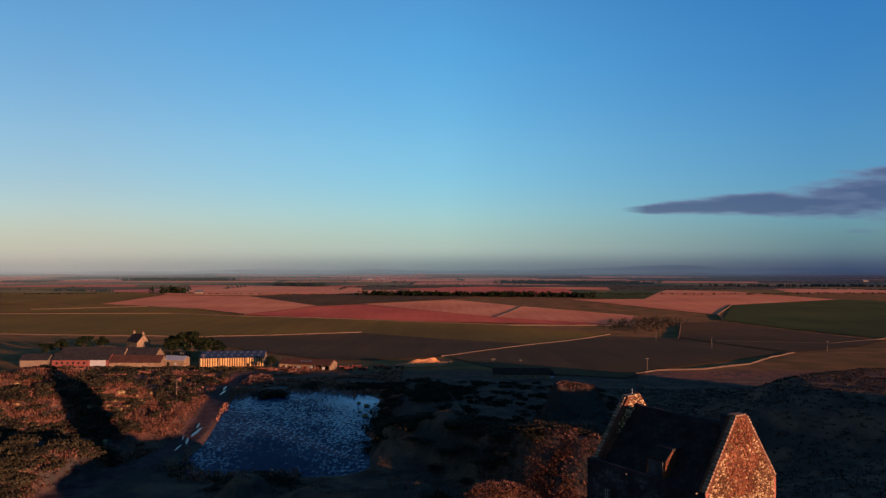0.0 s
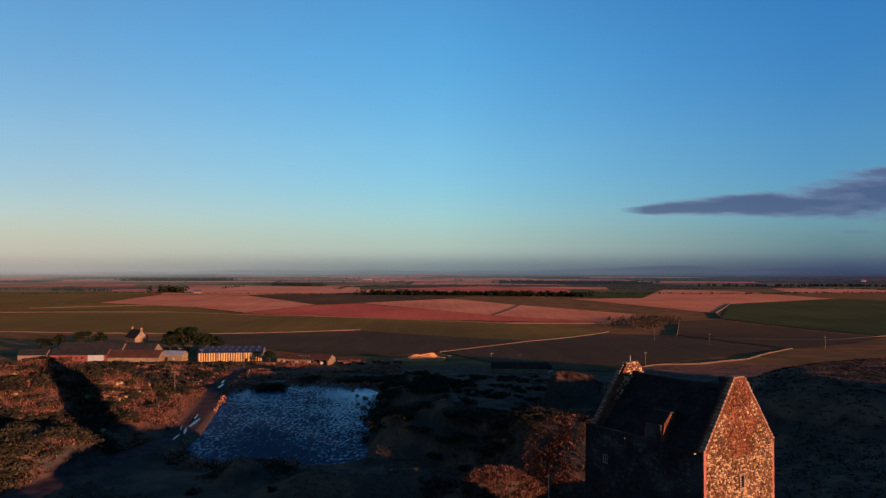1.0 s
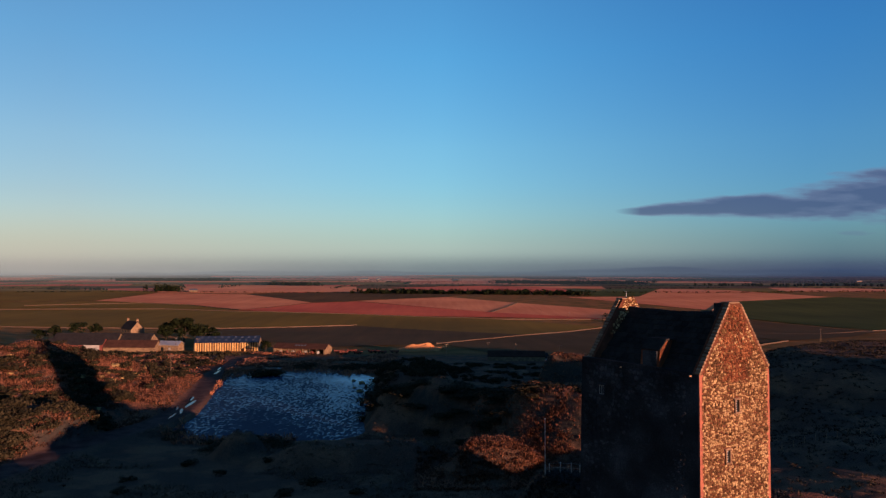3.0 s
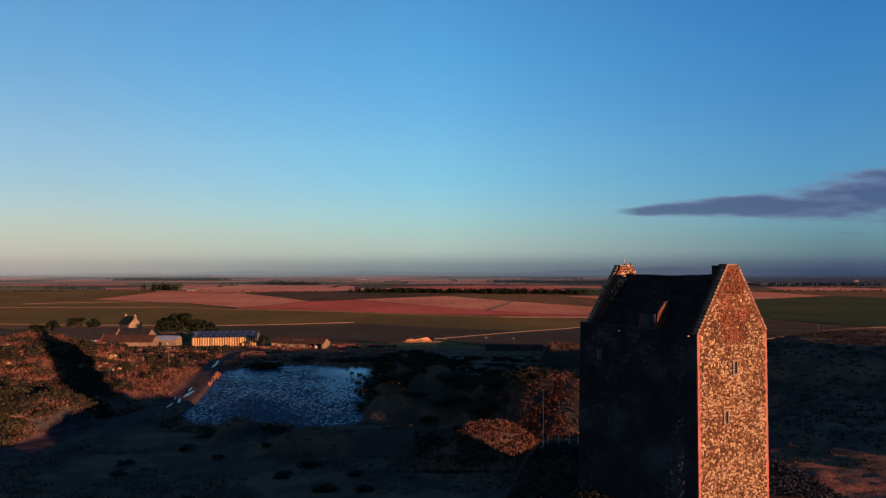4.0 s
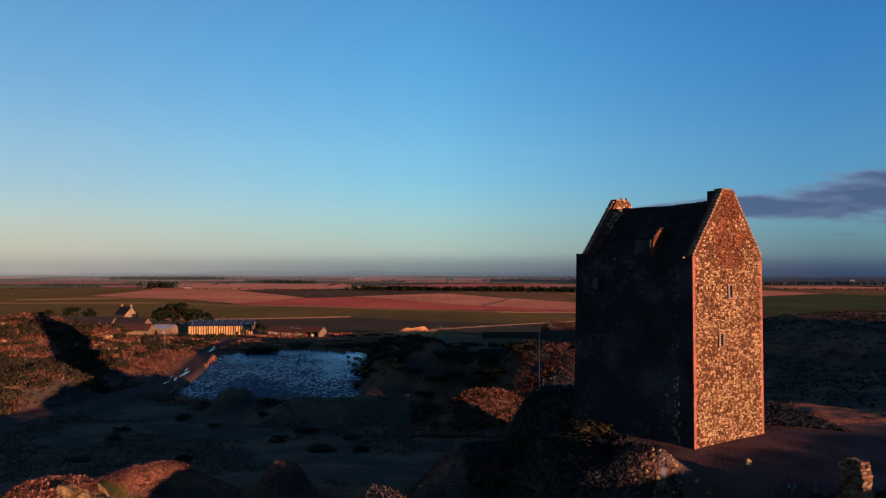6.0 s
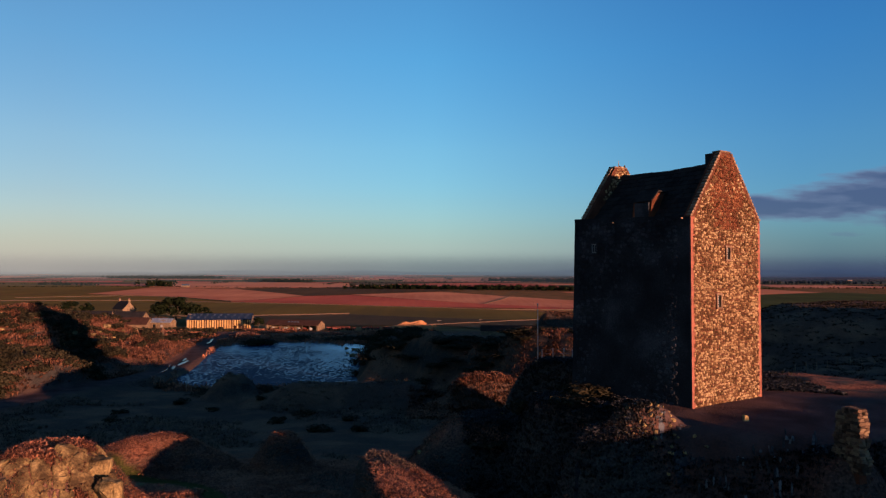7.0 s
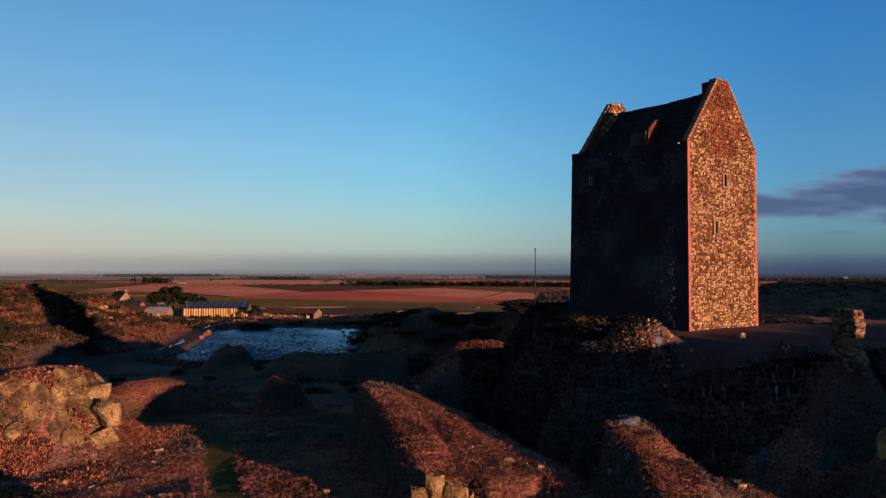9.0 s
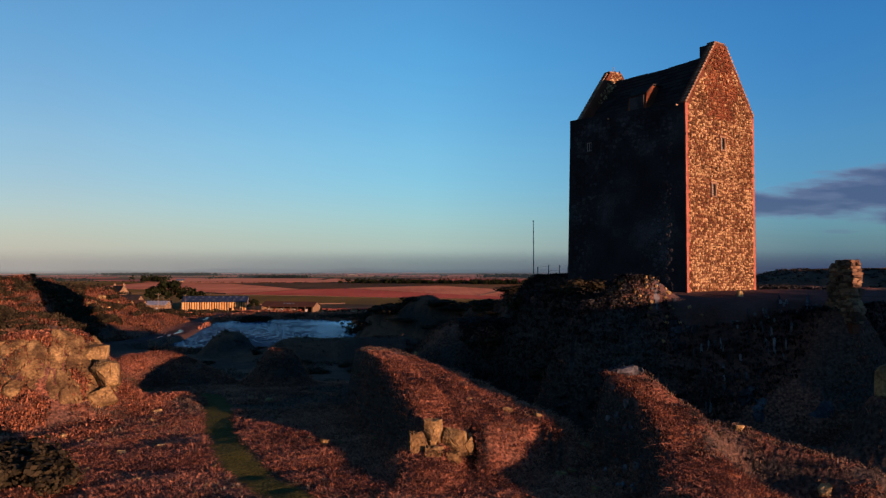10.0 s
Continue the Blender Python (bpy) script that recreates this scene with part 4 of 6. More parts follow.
                ob.matrix_basis = Matrix.Translation((x, y, EAVES + (RIDGE - EAVES) * f)) @ Matrix.Rotation(side * (lean - radians(10)), 4, "Y") @ Matrix.Diagonal((rnd.uniform(0.6, 0.75), 1, rnd.uniform(0.9, 1.2), 1))
    # red sandstone quoins
    quoin = bpy.data.meshes.new("quoin")
    bm = bmesh.new()
    box(bm, -0.04, -0.04, -0.5, 1, 1, 0.5, 0.025)
    bm.to_mesh(quoin)
    bm.free()
    quoin.materials.append(M_QUOIN)
    for cx, cy, sx, sy in ((0, 0, 1, 1), (T_W, 0, -1, 1)):
        z, k = -2.0, 0
        while z < EAVES - 0.2:
            h = min(rnd.uniform(0.3, 0.42), EAVES - z)
            ob = new("quoin", quoin)
            ob.parent = tower
            w, d = (0.5, 0.1) if k % 2 else (0.3, 0.14)
            ob.matrix_basis = Matrix.Translation((cx, cy, z + h / 2)) @ Matrix.Diagonal((sx * w * rnd.uniform(0.85, 1.1), sy * d, h * 0.97, 1))
            z, k = z + h, k + 1
    # windows: dressed surrounds, flat near-black panels for the dark reveals, panes and bars
    def window(m, w, h, painted):
        win = new("window")
        win.parent = tower
        win.matrix_basis = m
        for name, x0, z0, x1, z1 in (("jamb", -w / 2 - 0.12, -h / 2, -w / 2, h / 2), ("jamb", w / 2, -h / 2, w / 2 + 0.16, h / 2),
                                     ("lintel", -w / 2 - 0.2, h / 2 + 0.005, w / 2 + 0.24, h / 2 + 0.17), ("sill", -w / 2 - 0.16, -h / 2 - 0.14, w / 2 + 0.2, -h / 2 - 0.005)):
            bm = bmesh.new()
            box(bm, x0, -0.16 if name == "sill" else -0.13, z0, x1, 0.2, z1, 0.02)
            part(name, bm, M_COPE if not painted else M_STONE_SHADED, win)
        bm = bmesh.new()
        box(bm, -w / 2, -0.012, -h / 2, w / 2, 0.0, h / 2)
        part("pane", bm, M_VOID if not painted else M_GLASS, win)
        bm = bmesh.new()
        if painted:
            for x0, z0, x1, z1 in ((-w / 2, -h / 2, -w / 2 + 0.07, h / 2), (w / 2 - 0.07, -h / 2, w / 2, h / 2), (-w / 2, -h / 2, w / 2, -h / 2 + 0.07), (-w / 2, h / 2 - 0.07, w / 2, h / 2), (-0.025, -h / 2, 0.025, h / 2)):
                box(bm, x0, -0.05, z0, x1, -0.014, z1)
            part("window_frame", bm, M_WHITE, win, "white painted frame")
        else:
            bm.free()
            for k in range(5):
                z = -h / 2 + h * (k + 0.5) / 5
                bm = bmesh.new()
                box(bm, -w / 2 + 0.01, -0.08, z - 0.05, -w / 2 + 0.16, -0.014, z + 0.05)
                part("notched_stone", bm, M_WHITE, win, "pale notched edge stone")
    for x, z, w, h in G_WINDOWS:
        window(pose(x, 0, z), w, h, False)
    turn = math.degrees(math.atan2(T_L, SPLAY)) + 180

    def batter(y, z):
        """How far the long wall leans out at its far end."""
        return -y / T_L * (0.1 + 0.52 * (EAVES - z) / (EAVES + 4))
    for y, z, w, h in S_WINDOWS:
        window(pose(SPLAY * y / T_L + batter(y, z), y, z, 0, 0, turn), w, h, True)
    # flag staff stub on the far gable head
    bm = bmesh.new()
    bmesh.ops.create_cone(bm, segments=8, radius1=0.04, radius2=0.025, depth=0.6, cap_ends=True, matrix=Matrix.Translation((MID - 0.3, T_L - 0.5, RIDGE + 0.45)))
    part("finial", bm, M_WHITE, tower, "pale finial on the chimney")
    # rubble: single stones over the gable's middle, the rest joined
    shapes = [stone_mesh("rubble", rnd, M_STONE) for _ in range(12)]
    stones = rubble_rows(rnd, T_W, RIDGE + 2, lambda x, z, hw, hh: in_gable(x, z - 2, hw, hh), 0.62)
    stones = [(x, z - 2, w, h, t) for x, z, w, h, t in stones]
    single = [s for s in stones if 8.9 < s[1] < 12.2][:300]
    chosen = set(id(s) for s in single)
    rest = [s for s in stones if id(s) not in chosen]
    red = [s for s in rest if s[1] > 14 and abs(s[0] - MID) < 1.9 + 0.5 * math.sin(s[1] * 2) and rnd.random() < 0.8]
    marked = set(id(s) for s in red)
    joined_stones("rubble_facing", [s for s in rest if id(s) not in marked], shapes, lambda x, z: pose(x, 0, z), M_STONE_J, tower, rnd)
    joined_stones("rubble_facing", red, shapes, lambda x, z: pose(x, 0, z), M_STONE_RED, tower, rnd)
    # the long wall
    length = math.hypot(T_L, SPLAY)

    def clear(x, z, hw, hh):
        z -= 2
        if not (0.35 < x < length - 1.3 and z < EAVES - 0.05):
            return False
        for wy, wz, ww, wh in S_WINDOWS:
            if abs(x - (length - wy * length / T_L)) < ww / 2 + 0.2 + hw and abs(z - wz) < wh / 2 + 0.25 + hh:
                return False
        return True
    side = rubble_rows(rnd, length, EAVES + 2, clear, 1.15)
    origin = pose(SPLAY, T_L, -2, 0, 0, turn)
    joined_stones("rubble_facing", side, shapes, lambda x, z: pose(batter((length - x) * T_L / length, z - 2), 0, 0) @ origin @ pose(x, 0, z), M_STONE_SHADED, tower, rnd)
    # far gable head: its inner face shows above the roof
    head = [s for s in rubble_rows(rnd, T_W, 3.2, lambda x, z, hw, hh: abs(x - MID) < STACK + (MID - STACK) * (3.2 - z) / (RIDGE - EAVES) - 0.15, 0.8)]
    joined_stones("rubble_facing", head, shapes, lambda x, z: pose(x, T_L - 0.7, RIDGE - 3.2 + z), M_STONE_J, tower, rnd)
    for x, z, w, h, t in single:
        ob = new("rubble", rnd.choice(shapes))
        ob.parent = wall
        ob.matrix_basis = pose(x, 0, z) @ Matrix.Rotation(radians(t), 4, "Y") @ Matrix.Diagonal((w, rnd.uniform(0.07, 0.15), h, 1))


build_tower()

# ---- the farm ----
def shed_shell(name, label, category, m, length, depth, wall_h, rise, wall_mat, roof_mat, open_front=False, eave=0.35):
    """A gabled farm building: length along x, front towards -y. Returns the thing."""
    t = thing(name, label, category, m)
    th = 0.45
    if not open_front:
        bm = bmesh.new()
        box(bm, 0, 0, -1, length, th, wall_h)
        part("front_wall", bm, wall_mat, t)
    bm = bmesh.new()
    box(bm, 0, depth - th, -1, length, depth, wall_h)
    part("back_wall", bm, wall_mat, t)
    for x0 in (0, length - th):
        bm = bmesh.new()
        d0 = 0 if open_front else th + 0.002
        a = [(d0, -1), (depth - th - 0.002, -1), (depth - th - 0.002, wall_h), (depth / 2, wall_h + rise - 0.15), (d0, wall_h)]
        v0, v1 = [bm.verts.new((x0, y, z)) for y, z in a], [bm.verts.new((x0 + th, y, z)) for y, z in a]
        bm.faces.new(v0)
        bm.faces.new(v1[::-1])
        for i in range(5):
            bm.faces.new((v0[i], v1[i], v1[(i + 1) % 5], v0[(i + 1) % 5]))
        bmesh.ops.recalc_face_normals(bm, faces=bm.faces)
        part("gable_wall", bm, wall_mat, t)
    drop = eave * rise / (depth / 2)
    for s in (0, 1):
        bm = bmesh.new()
        y0, y1 = (-eave, depth / 2) if s == 0 else (depth + eave, depth / 2)
        n = max(4, int(length / 1.2))
        rows = []
        for k in range(n + 1):
            x = -0.25 + (length + 0.5) * k / n
            lift = 0.05 * (k % 2)
            rows.append([bm.verts.new((x, y0, wall_h - drop + 0.08 + lift)), bm.verts.new((x, y1, wall_h + rise + 0.08 + lift)), bm.verts.new((x, y1, wall_h + rise - 0.06)), bm.verts.new((x, y0, wall_h - drop - 0.06))])
        for a, b in zip(rows, rows[1:]):
            for i in range(4):
                bm.faces.new((a[i], b[i], b[(i + 1) % 4], a[(i + 1) % 4]))
        bm.faces.new(rows[0])
        bm.faces.new(rows[-1])
        bmesh.ops.recalc_face_normals(bm, faces=bm.faces)
        part("roof", bm, roof_mat, t)
    return t


def add_box(name, parent, mat, x0, y0, z0, x1, y1, z1, label="", bevel=0.02):
    bm = bmesh.new()
    box(bm, x0, y0, z0, x1, y1, z1, bevel)
    return part(name, bm, mat, parent, label)


def build_barn():
    base = land_at(-110, 376) - 0.1
    barn = shed_shell("hay_barn", "long timber-clad barn with blue-grey sheet roof and sunlit boards", "barn", pose(-125.5, 373, base, 0, 0, 7), 32.5, 12, 5.0, 2.7, M_WOOD, M_BLUEROOF, open_front=True)
    rnd = random.Random(2)
    board = bpy.data.meshes.new("board")
    bm = bmesh.new()
    box(bm, -0.5, -0.05, 0, 0.5, 0.05, 1, 0.02)
    bm.to_mesh(board)
    bm.free()
    board.materials.append(M_BOARD)
    for k in range(26):
        x = 0.8 + k * 1.24
        ob = new("board", board)
        ob.parent = barn
        low = 0.3 if k < 19 else rnd.choice((0.3, 1.8))
        ob.matrix_basis = Matrix.Translation((x, 0.05, low)) @ Matrix.Diagonal((rnd.uniform(0.6, 0.9), 1, 4.7 - low, 1))
    # added dark panel behind the boards gives the gaps their shade by colour
    add_box("interior_panel", barn, M_RUST, 0.5, 3.0, 0, 32, 3.2, 4.9, "dark panel standing in for the dim interior", 0)
    for k in range(8):
        add_box("post", barn, M_WOOD, 0.2 + k * 4.55, -0.12, 0, 0.5 + k * 4.55, 0.18, 4.95)
    light = bpy.data.meshes.new("skylight")
    bm = bmesh.new()
    box(bm, -0.55, -0.9, 0, 0.55, 0.9, 0.05)
    bm.to_mesh(light)
    bm.free()
    light.materials.append(M_SKYLIGHT)
    ang = math.atan2(2.7, 6.0)
    for r in range(2):
        for k in range(9):
            ob = new("skylight", light)
            ob.parent = barn
            y = 1.9 + r * 2.6
            ob.matrix_basis = Matrix.Translation((2.2 + k * 3.4 + r * 0.9, y, 5.0 + 2.7 * y / 6.0 + 0.15)) @ Matrix.Rotation(ang, 4, "X")


def build_open_shed():
    base = land_at(-70, 362) - 0.1
    shed = shed_shell("open_shed", "open-fronted farm shed with rust-brown roof", "shed", pose(-83, 365, base, 0, 0, -14), 28, 9, 2.9, 2.1, M_FARMWALL, M_RUST, open_front=True)
    for k in range(8):
        add_box("post", shed, M_WOOD, 0.5 + k * 3.8, 0, 0, 0.75 + k * 3.8, 0.25, 2.9)
    for k in range(4):
        add_box("skylight", shed, M_SKYLIGHT, 11 + k * 1.6, 2.0, 2.9 + 2.1 * 2.0 / 4.5 + 0.1, 11.9 + k * 1.6, 2.9, 2.9 + 2.1 * 2.9 / 4.5 + 0.16)
    rnd = random.Random(4)
    for k in range(7):
        x = 3 + k * 3.4
        bale = thing("hay_bale", "reddish wrapped bale stored in the open shed", "bale", shed.matrix_world @ pose(x, 2.2, 0.1, 0, 0, rnd.uniform(-20, 20)), "bales in the shed")
        bm = bmesh.new()
        bmesh.ops.create_cone(bm, segments=14, radius1=0.75, radius2=0.75, depth=1.3, cap_ends=True, matrix=Matrix.Translation((0, 0, 0.75)) @ Matrix.Rotation(radians(90), 4, "X"))
        bmesh.ops.bevel(bm, geom=[e for e in bm.edges if e.calc_face_angle(0) > 1], offset=0.1, segments=1, affect="EDGES")
        part("bale_body", bm, M_REDWALL if k % 2 else M_WHITE, bale)


def build_house():
    base = land_at(-172, 425) - 0.2
    house = shed_shell("farmhouse", "two-storey stone farmhouse with sunlit gable and slate roof", "house", pose(-189, 432, base, 0, 0, -42), 13, 8, 5.0, 4.4, M_FARMWALL, M_SLATE, eave=0.2)
    for x in (0.1, 11.9):
        ch = add_box("chimney", house, M_FARMWALL, x, 3.4, 8.4, x + 1.0, 4.6, 10.6, "stone chimney stack", 0.05)
        for k in range(2):
            bm = bmesh.new()
            bmesh.ops.create_cone(bm, segments=10, radius1=0.16, radius2=0.13, depth=0.6, cap_ends=True, matrix=Matrix.Translation((x + 0.5, 3.75 + k * 0.5, 10.9)))
            part("chimney_pot", bm, M_REDWALL, ch)
    for x in (1.8, 5.4, 9.0):
        for z in (0.7, 3.0):
            win = add_box("window", house, M_GLASS, x, -0.03, z, x + 1.0, -0.004, z + 1.4, "", 0)
            add_box("sill", win, M_WHITE, x - 0.1, -0.12, z - 0.12, x + 1.1, -0.004, z - 0.01)


def build_steading():
    z = land_at(-165, 378) + 0.3
    a = shed_shell("steading_range", "low red-walled steading range with dark slate roof", "farm building", pose(-203, 375, z, 0, 0, 2), 29, 9, 3.4, 3.0, M_REDWALL, M_SLATE)
    add_box("door", a, M_WHITE, 19.5, -0.12, 0, 27.6, -0.004, 3.1, "wide white sliding door")
    # flat near-black panels stand in for the dark window openings
    for k in range(6):
        add_box("window", a, M_VOID, 2 + k * 2.8, -0.03, 1.0, 3.0 + k * 2.8, -0.004, 2.2, "", 0)
    shed_shell("steading_range", "long slate-roofed range behind the red wall", "farm building", pose(-206, 388, z, 0, 0, 2), 34, 9, 4.6, 3.4, M_FARMWALL, M_SLATE)
    shed_shell("steading_range", "low brown-roofed byre with pale wall foot", "farm building", pose(-173.5, 376, z - 0.2, 0, 0, -3), 27, 9, 2.3, 3.2, M_FARMWALL, M_RUST)
    shed_shell("steading_range", "cross range with weathered slate roof", "farm building", pose(-172, 392, z, 0, 0, -6), 17, 9, 4.2, 3.4, M_FARMWALL, M_SLATE)
    shed_shell("steading_range", "small dark shed at the yard edge", "farm building", pose(-219, 374, z, 0, 0, 4), 14, 8, 3.4, 2.6, M_WOOD, M_SLATE)
    b = shed_shell("stone_store", "small stone store with pale sheet roof", "shed", pose(-147, 380, land_at(-142, 384), 0, 0, -12), 12, 6, 3.4, 1.8, M_FARMWALL, M_METAL)
    # first door is a flat near-black panel for the dark doorway
    add_box("door", b, M_VOID, 2.0, -0.04, 0, 3.6, -0.004, 2.2, "", 0)
    add_box("door", b, M_WHITE, 6.4, -0.04, 0.8, 7.6, -0.004, 2.0, "", 0)


def build_yard():
    rnd = random.Random(9)
    bm = bmesh.new()
    bmesh.ops.create_icosphere(bm, subdivisions=4, radius=1)
    for v in bm.verts:
        n = noise.fractal(v.co * 2.2, 1.0, 2.0, 4)
        v.co = Vector((v.co.x * 13 * (1 + 0.25 * n), v.co.y * 3.5, max(-0.4, v.co.z * 5.0 * (1 + 0.45 * n) * (0.65 + 0.35 * v.co.x))))
    heap = part("straw_heap", bm, M_STRAW)
    heap.matrix_world = pose(-12, 378, land_at(-12, 378), 0, 0, 6)
    tagged(heap, "long loose heap of sunlit straw in the yard", "heap")
    for k, (x, y) in enumerate(((-50, 366), (-44, 370), (-40, 361), (-33, 368), (-28, 363), (-22, 366), (-47, 360))):
        z = land_at(x, y)
        tr = thing("farm_trailer", "low red farm trailer parked in the yard", "trailer", pose(x, y, z, 0, 0, rnd.uniform(-40, 40)), "trailers in the yard")
        add_box("bed", tr, M_REDWALL if k % 2 else M_RUST, -2.4, -1, 0.75, 2.4, 1, 1.0)
        for sx in (-2.4, 2.3):
            add_box("end_board", tr, M_REDWALL, sx, -1, 1.005, sx + 0.1, 1, 1.75)
        add_box("side_board", tr, M_REDWALL, -2.29, -1, 1.005, 2.29, -0.92, 1.6)
        for wx in (-1.2, 1.2):
            for wy in (-1.0, 0.8):
                bm = bmesh.new()
                bmesh.ops.create_cone(bm, segments=14, radius1=0.42, radius2=0.42, depth=0.22, cap_ends=True, matrix=Matrix.Translation((wx, wy + 0.1, 0.42)) @ Matrix.Rotation(radians(90), 4, "X"))
                part("wheel", bm, M_VOID, tr)
    # ruined cottage range out in the field
    shed_shell("field_steading", "roofless low farm range with pale end gable", "farm building", pose(23, 332, land_at(30, 332) - 0.2, 0, 0, -4), 26, 7, 2.4, 2.2, M_FARMWALL, M_RUST)
    g = shed_shell("white_hut", "small white gabled hut at the field edge", "hut", pose(49, 331, land_at(49, 331), 0, 0, 40), 3.0, 2.4, 1.2, 2.0, M_WHITE, M_SLATE, eave=0.1)


def pole(x, y, h, label="weathered timber power pole with crossarm", arm=True):
    t = thing("power_pole", label, "pole", pose(x, y, land_at(x, y), 0, 0, 15), "power poles")
    bm = bmesh.new()
    bmesh.ops.create_cone(bm, segments=8, radius1=0.11, radius2=0.08, depth=h + 0.5, cap_ends=True, matrix=Matrix.Translation((0, 0, h / 2 - 0.25)))
    part("shaft", bm, M_WOOD, t)
    if arm:
        bm = bmesh.new()
        box(bm, -0.9, -0.07, h - 0.6, 0.9, 0.07, h - 0.45)
        part("crossarm", bm, M_WOOD, t)
        for k in (-0.8, 0.8):
            bm = bmesh.new()
            bmesh.ops.create_cone(bm, segments=6, radius1=0.07, radius2=0.04, depth=0.22, cap_ends=True, matrix=Matrix.Translation((k, 0, h - 0.34)))
            part("insulator", bm, M_WHITE, t)


build_barn()
build_open_shed()
build_house()
build_steading()
build_yard()
for px_, py_, ph in ((123, 861, 8), (138, 762, 8), (156, 690, 8), (170, 576, 8), (190, 511, 8), (100, 354, 7), (25, 361, 6), (38, 354, 6), (58, 344, 6), (4, 350, 6), (-116, 350, 9), (-133, 368, 8), (-92, 250, 7), (250, 470, 8)):
    pole(px_, py_, ph)
# far farmhouses
for fx, fy, fl in ((-493, 1433, 15), (-1490, 2400, 16), (-290, 2700, 30), (-235, 2750, 18), (60, 2600, 18), (1400, 2400, 20)):
    shed_shell("far_farmhouse", "pale far-off farm building beside trees", "house", pose(fx, fy, land_at(fx, fy), 0, 0, 10), fl, 9, 4, 3, M_FARMWALL, M_SKYLIGHT, eave=0.2)

# ---- rocks ----
def rock_mesh(name, seed, detail=4, square=0.64, mat=None):
    """A weathered block about 1 across, broken along flat planes, with ledges and pitting."""
    rnd = random.Random(seed)
    bm = bmesh.new()
    bmesh.ops.create_icosphere(bm, subdivisions=detail, radius=0.5)
    planes = []
    for _ in range(14):
        n = Vector((rnd.gauss(0, 1), rnd.gauss(0, 1), rnd.gauss(0, 0.7))).normalized()
        planes.append((n, rnd.uniform(0.25, 0.41)))
    off = Vector((rnd.uniform(-50, 50), rnd.uniform(-50, 50), 0))
    for v in bm.verts:
        p = v.co.copy()
        c = Vector([math.copysign(abs(a * 2) ** square, a) / 2 for a in p])
        for n, d in planes:
            k = c.dot(n) - d
            if k > 0:
                c -= n * k
        ledge = noise.noise(Vector((c.x * 1.5, c.y * 1.5, c.z * 9)) + off)
        crack = abs(noise.noise(c * 4 + off))
        grow = 1 + 0.06 * noise.fractal(p * 3 + off, 1.0, 2.0, 5) + 0.035 * ledge + 0.03 * noise.noise(c * 15 + off)
        if crack < 0.08:
            grow -= 0.12 * (1 - crack / 0.08)
        v.co = c * grow
    me = bpy.data.meshes.new(name)
    bm.to_mesh(me)
    bm.free()
    me.materials.append(mat or M_ROCK)
    return me


ROCKS = [rock_mesh("block", 100 + k, 4) for k in range(9)]
STONES = [rock_mesh("boulder", 120 + k, 3) for k in range(9)]
SLABS = [rock_mesh("slab_rock", 140 + k, 5, 0.38) for k in range(4)]
GREYS = [rock_mesh("boulder", 180 + k, 3, 0.6, M_RIB) for k in range(9)]
RIBS = [rock_mesh("rock_rib", 160 + k, 3, 0.5, M_RIB) for k in range(4)]


def boulder(x, y, z, sx, sy, sz, turn, kind, label, group, grey=False):
    ob = new("boulder", (GREYS if grey else STONES)[kind])
    ob.matrix_world = pose(x, y, z, 0, 0, turn) @ Matrix.Diagonal((sx, sy, sz, 1))
    return tagged(ob, label, "rock", group)


def build_outcrop():
    """The big sunlit outcrop: one thing, its blocks parts of it."""
    crop = thing("rock_outcrop", "large sunlit lichen-yellow rock outcrop in dead bracken", "rock", pose(-30, 57, -8))
    blocks = [(-27.0, 58.4, -6.6, 4.2, 4.0, 3.4, 15), (-28.6, 55.8, -7.6, 4.0, 3.4, 3.4, 10), (-29.0, 60.5, -5.3, 4.6, 5.0, 3.0, 25), (-31.6, 53.4, -7.8, 3.6, 3, 2.8, 60),
              (-34.4, 54.5, -6.4, 4, 3.2, 2.4, 20), (-26.2, 55.8, -8.2, 3.4, 3.2, 3.4, 40),
              (-24.6, 55.2, -6.1, 3.0, 2.6, 2.5, 8), (-24.5, 54.3, -8.2, 3.3, 2.5, 2.3, -6), (-26.6, 53.4, -8.2, 3.2, 2.2, 2.6, 20), (-28.4, 54.6, -6.0, 3.4, 2.4, 1.9, 24),
              (-30.7, 54.8, -6.0, 2.4, 1.8, 1.3, -15), (-28.5, 57.6, -4.75, 2.8, 2.4, 1.3, 10), (-28.6, 52.6, -8.3, 1.9, 1.6, 1.5, 40), (-26.2, 57.2, -5.3, 2.8, 2.8, 1.7, 35), (-31.2, 57.4, -4.3, 2.2, 2.0, 1.1, 5)]
    for k, (x, y, z, sx, sy, sz, turn) in enumerate(blocks):
        ob = new("block", ROCKS[k] if k < 6 else SLABS[k % 4])
        ob.parent = crop
        ob.matrix_basis = pose(x + 30, y - (57 if k < 6 else 56.2), z + 8, 0, 0, turn) @ Matrix.Diagonal((sx, sy, sz, 1))
    rnd = random.Random(5)
    for k in range(24):
        x, y = rnd.uniform(-46, -29), rnd.uniform(50, 66)
        z = land_at(x, y)
        if z < -8.2:
            continue
        s = rnd.uniform(0.7, 2.6)
        ob = new("block", ROCKS[rnd.randrange(9)])
        ob.parent = crop
        ob.matrix_basis = pose(x + 30, y - 57, z + 8 - 0.14 * s, rnd.uniform(-14, 14), rnd.uniform(-14, 14), rnd.uniform(0, 180)) @ Matrix.Diagonal((s * 1.3, s, s * 0.7, 1))


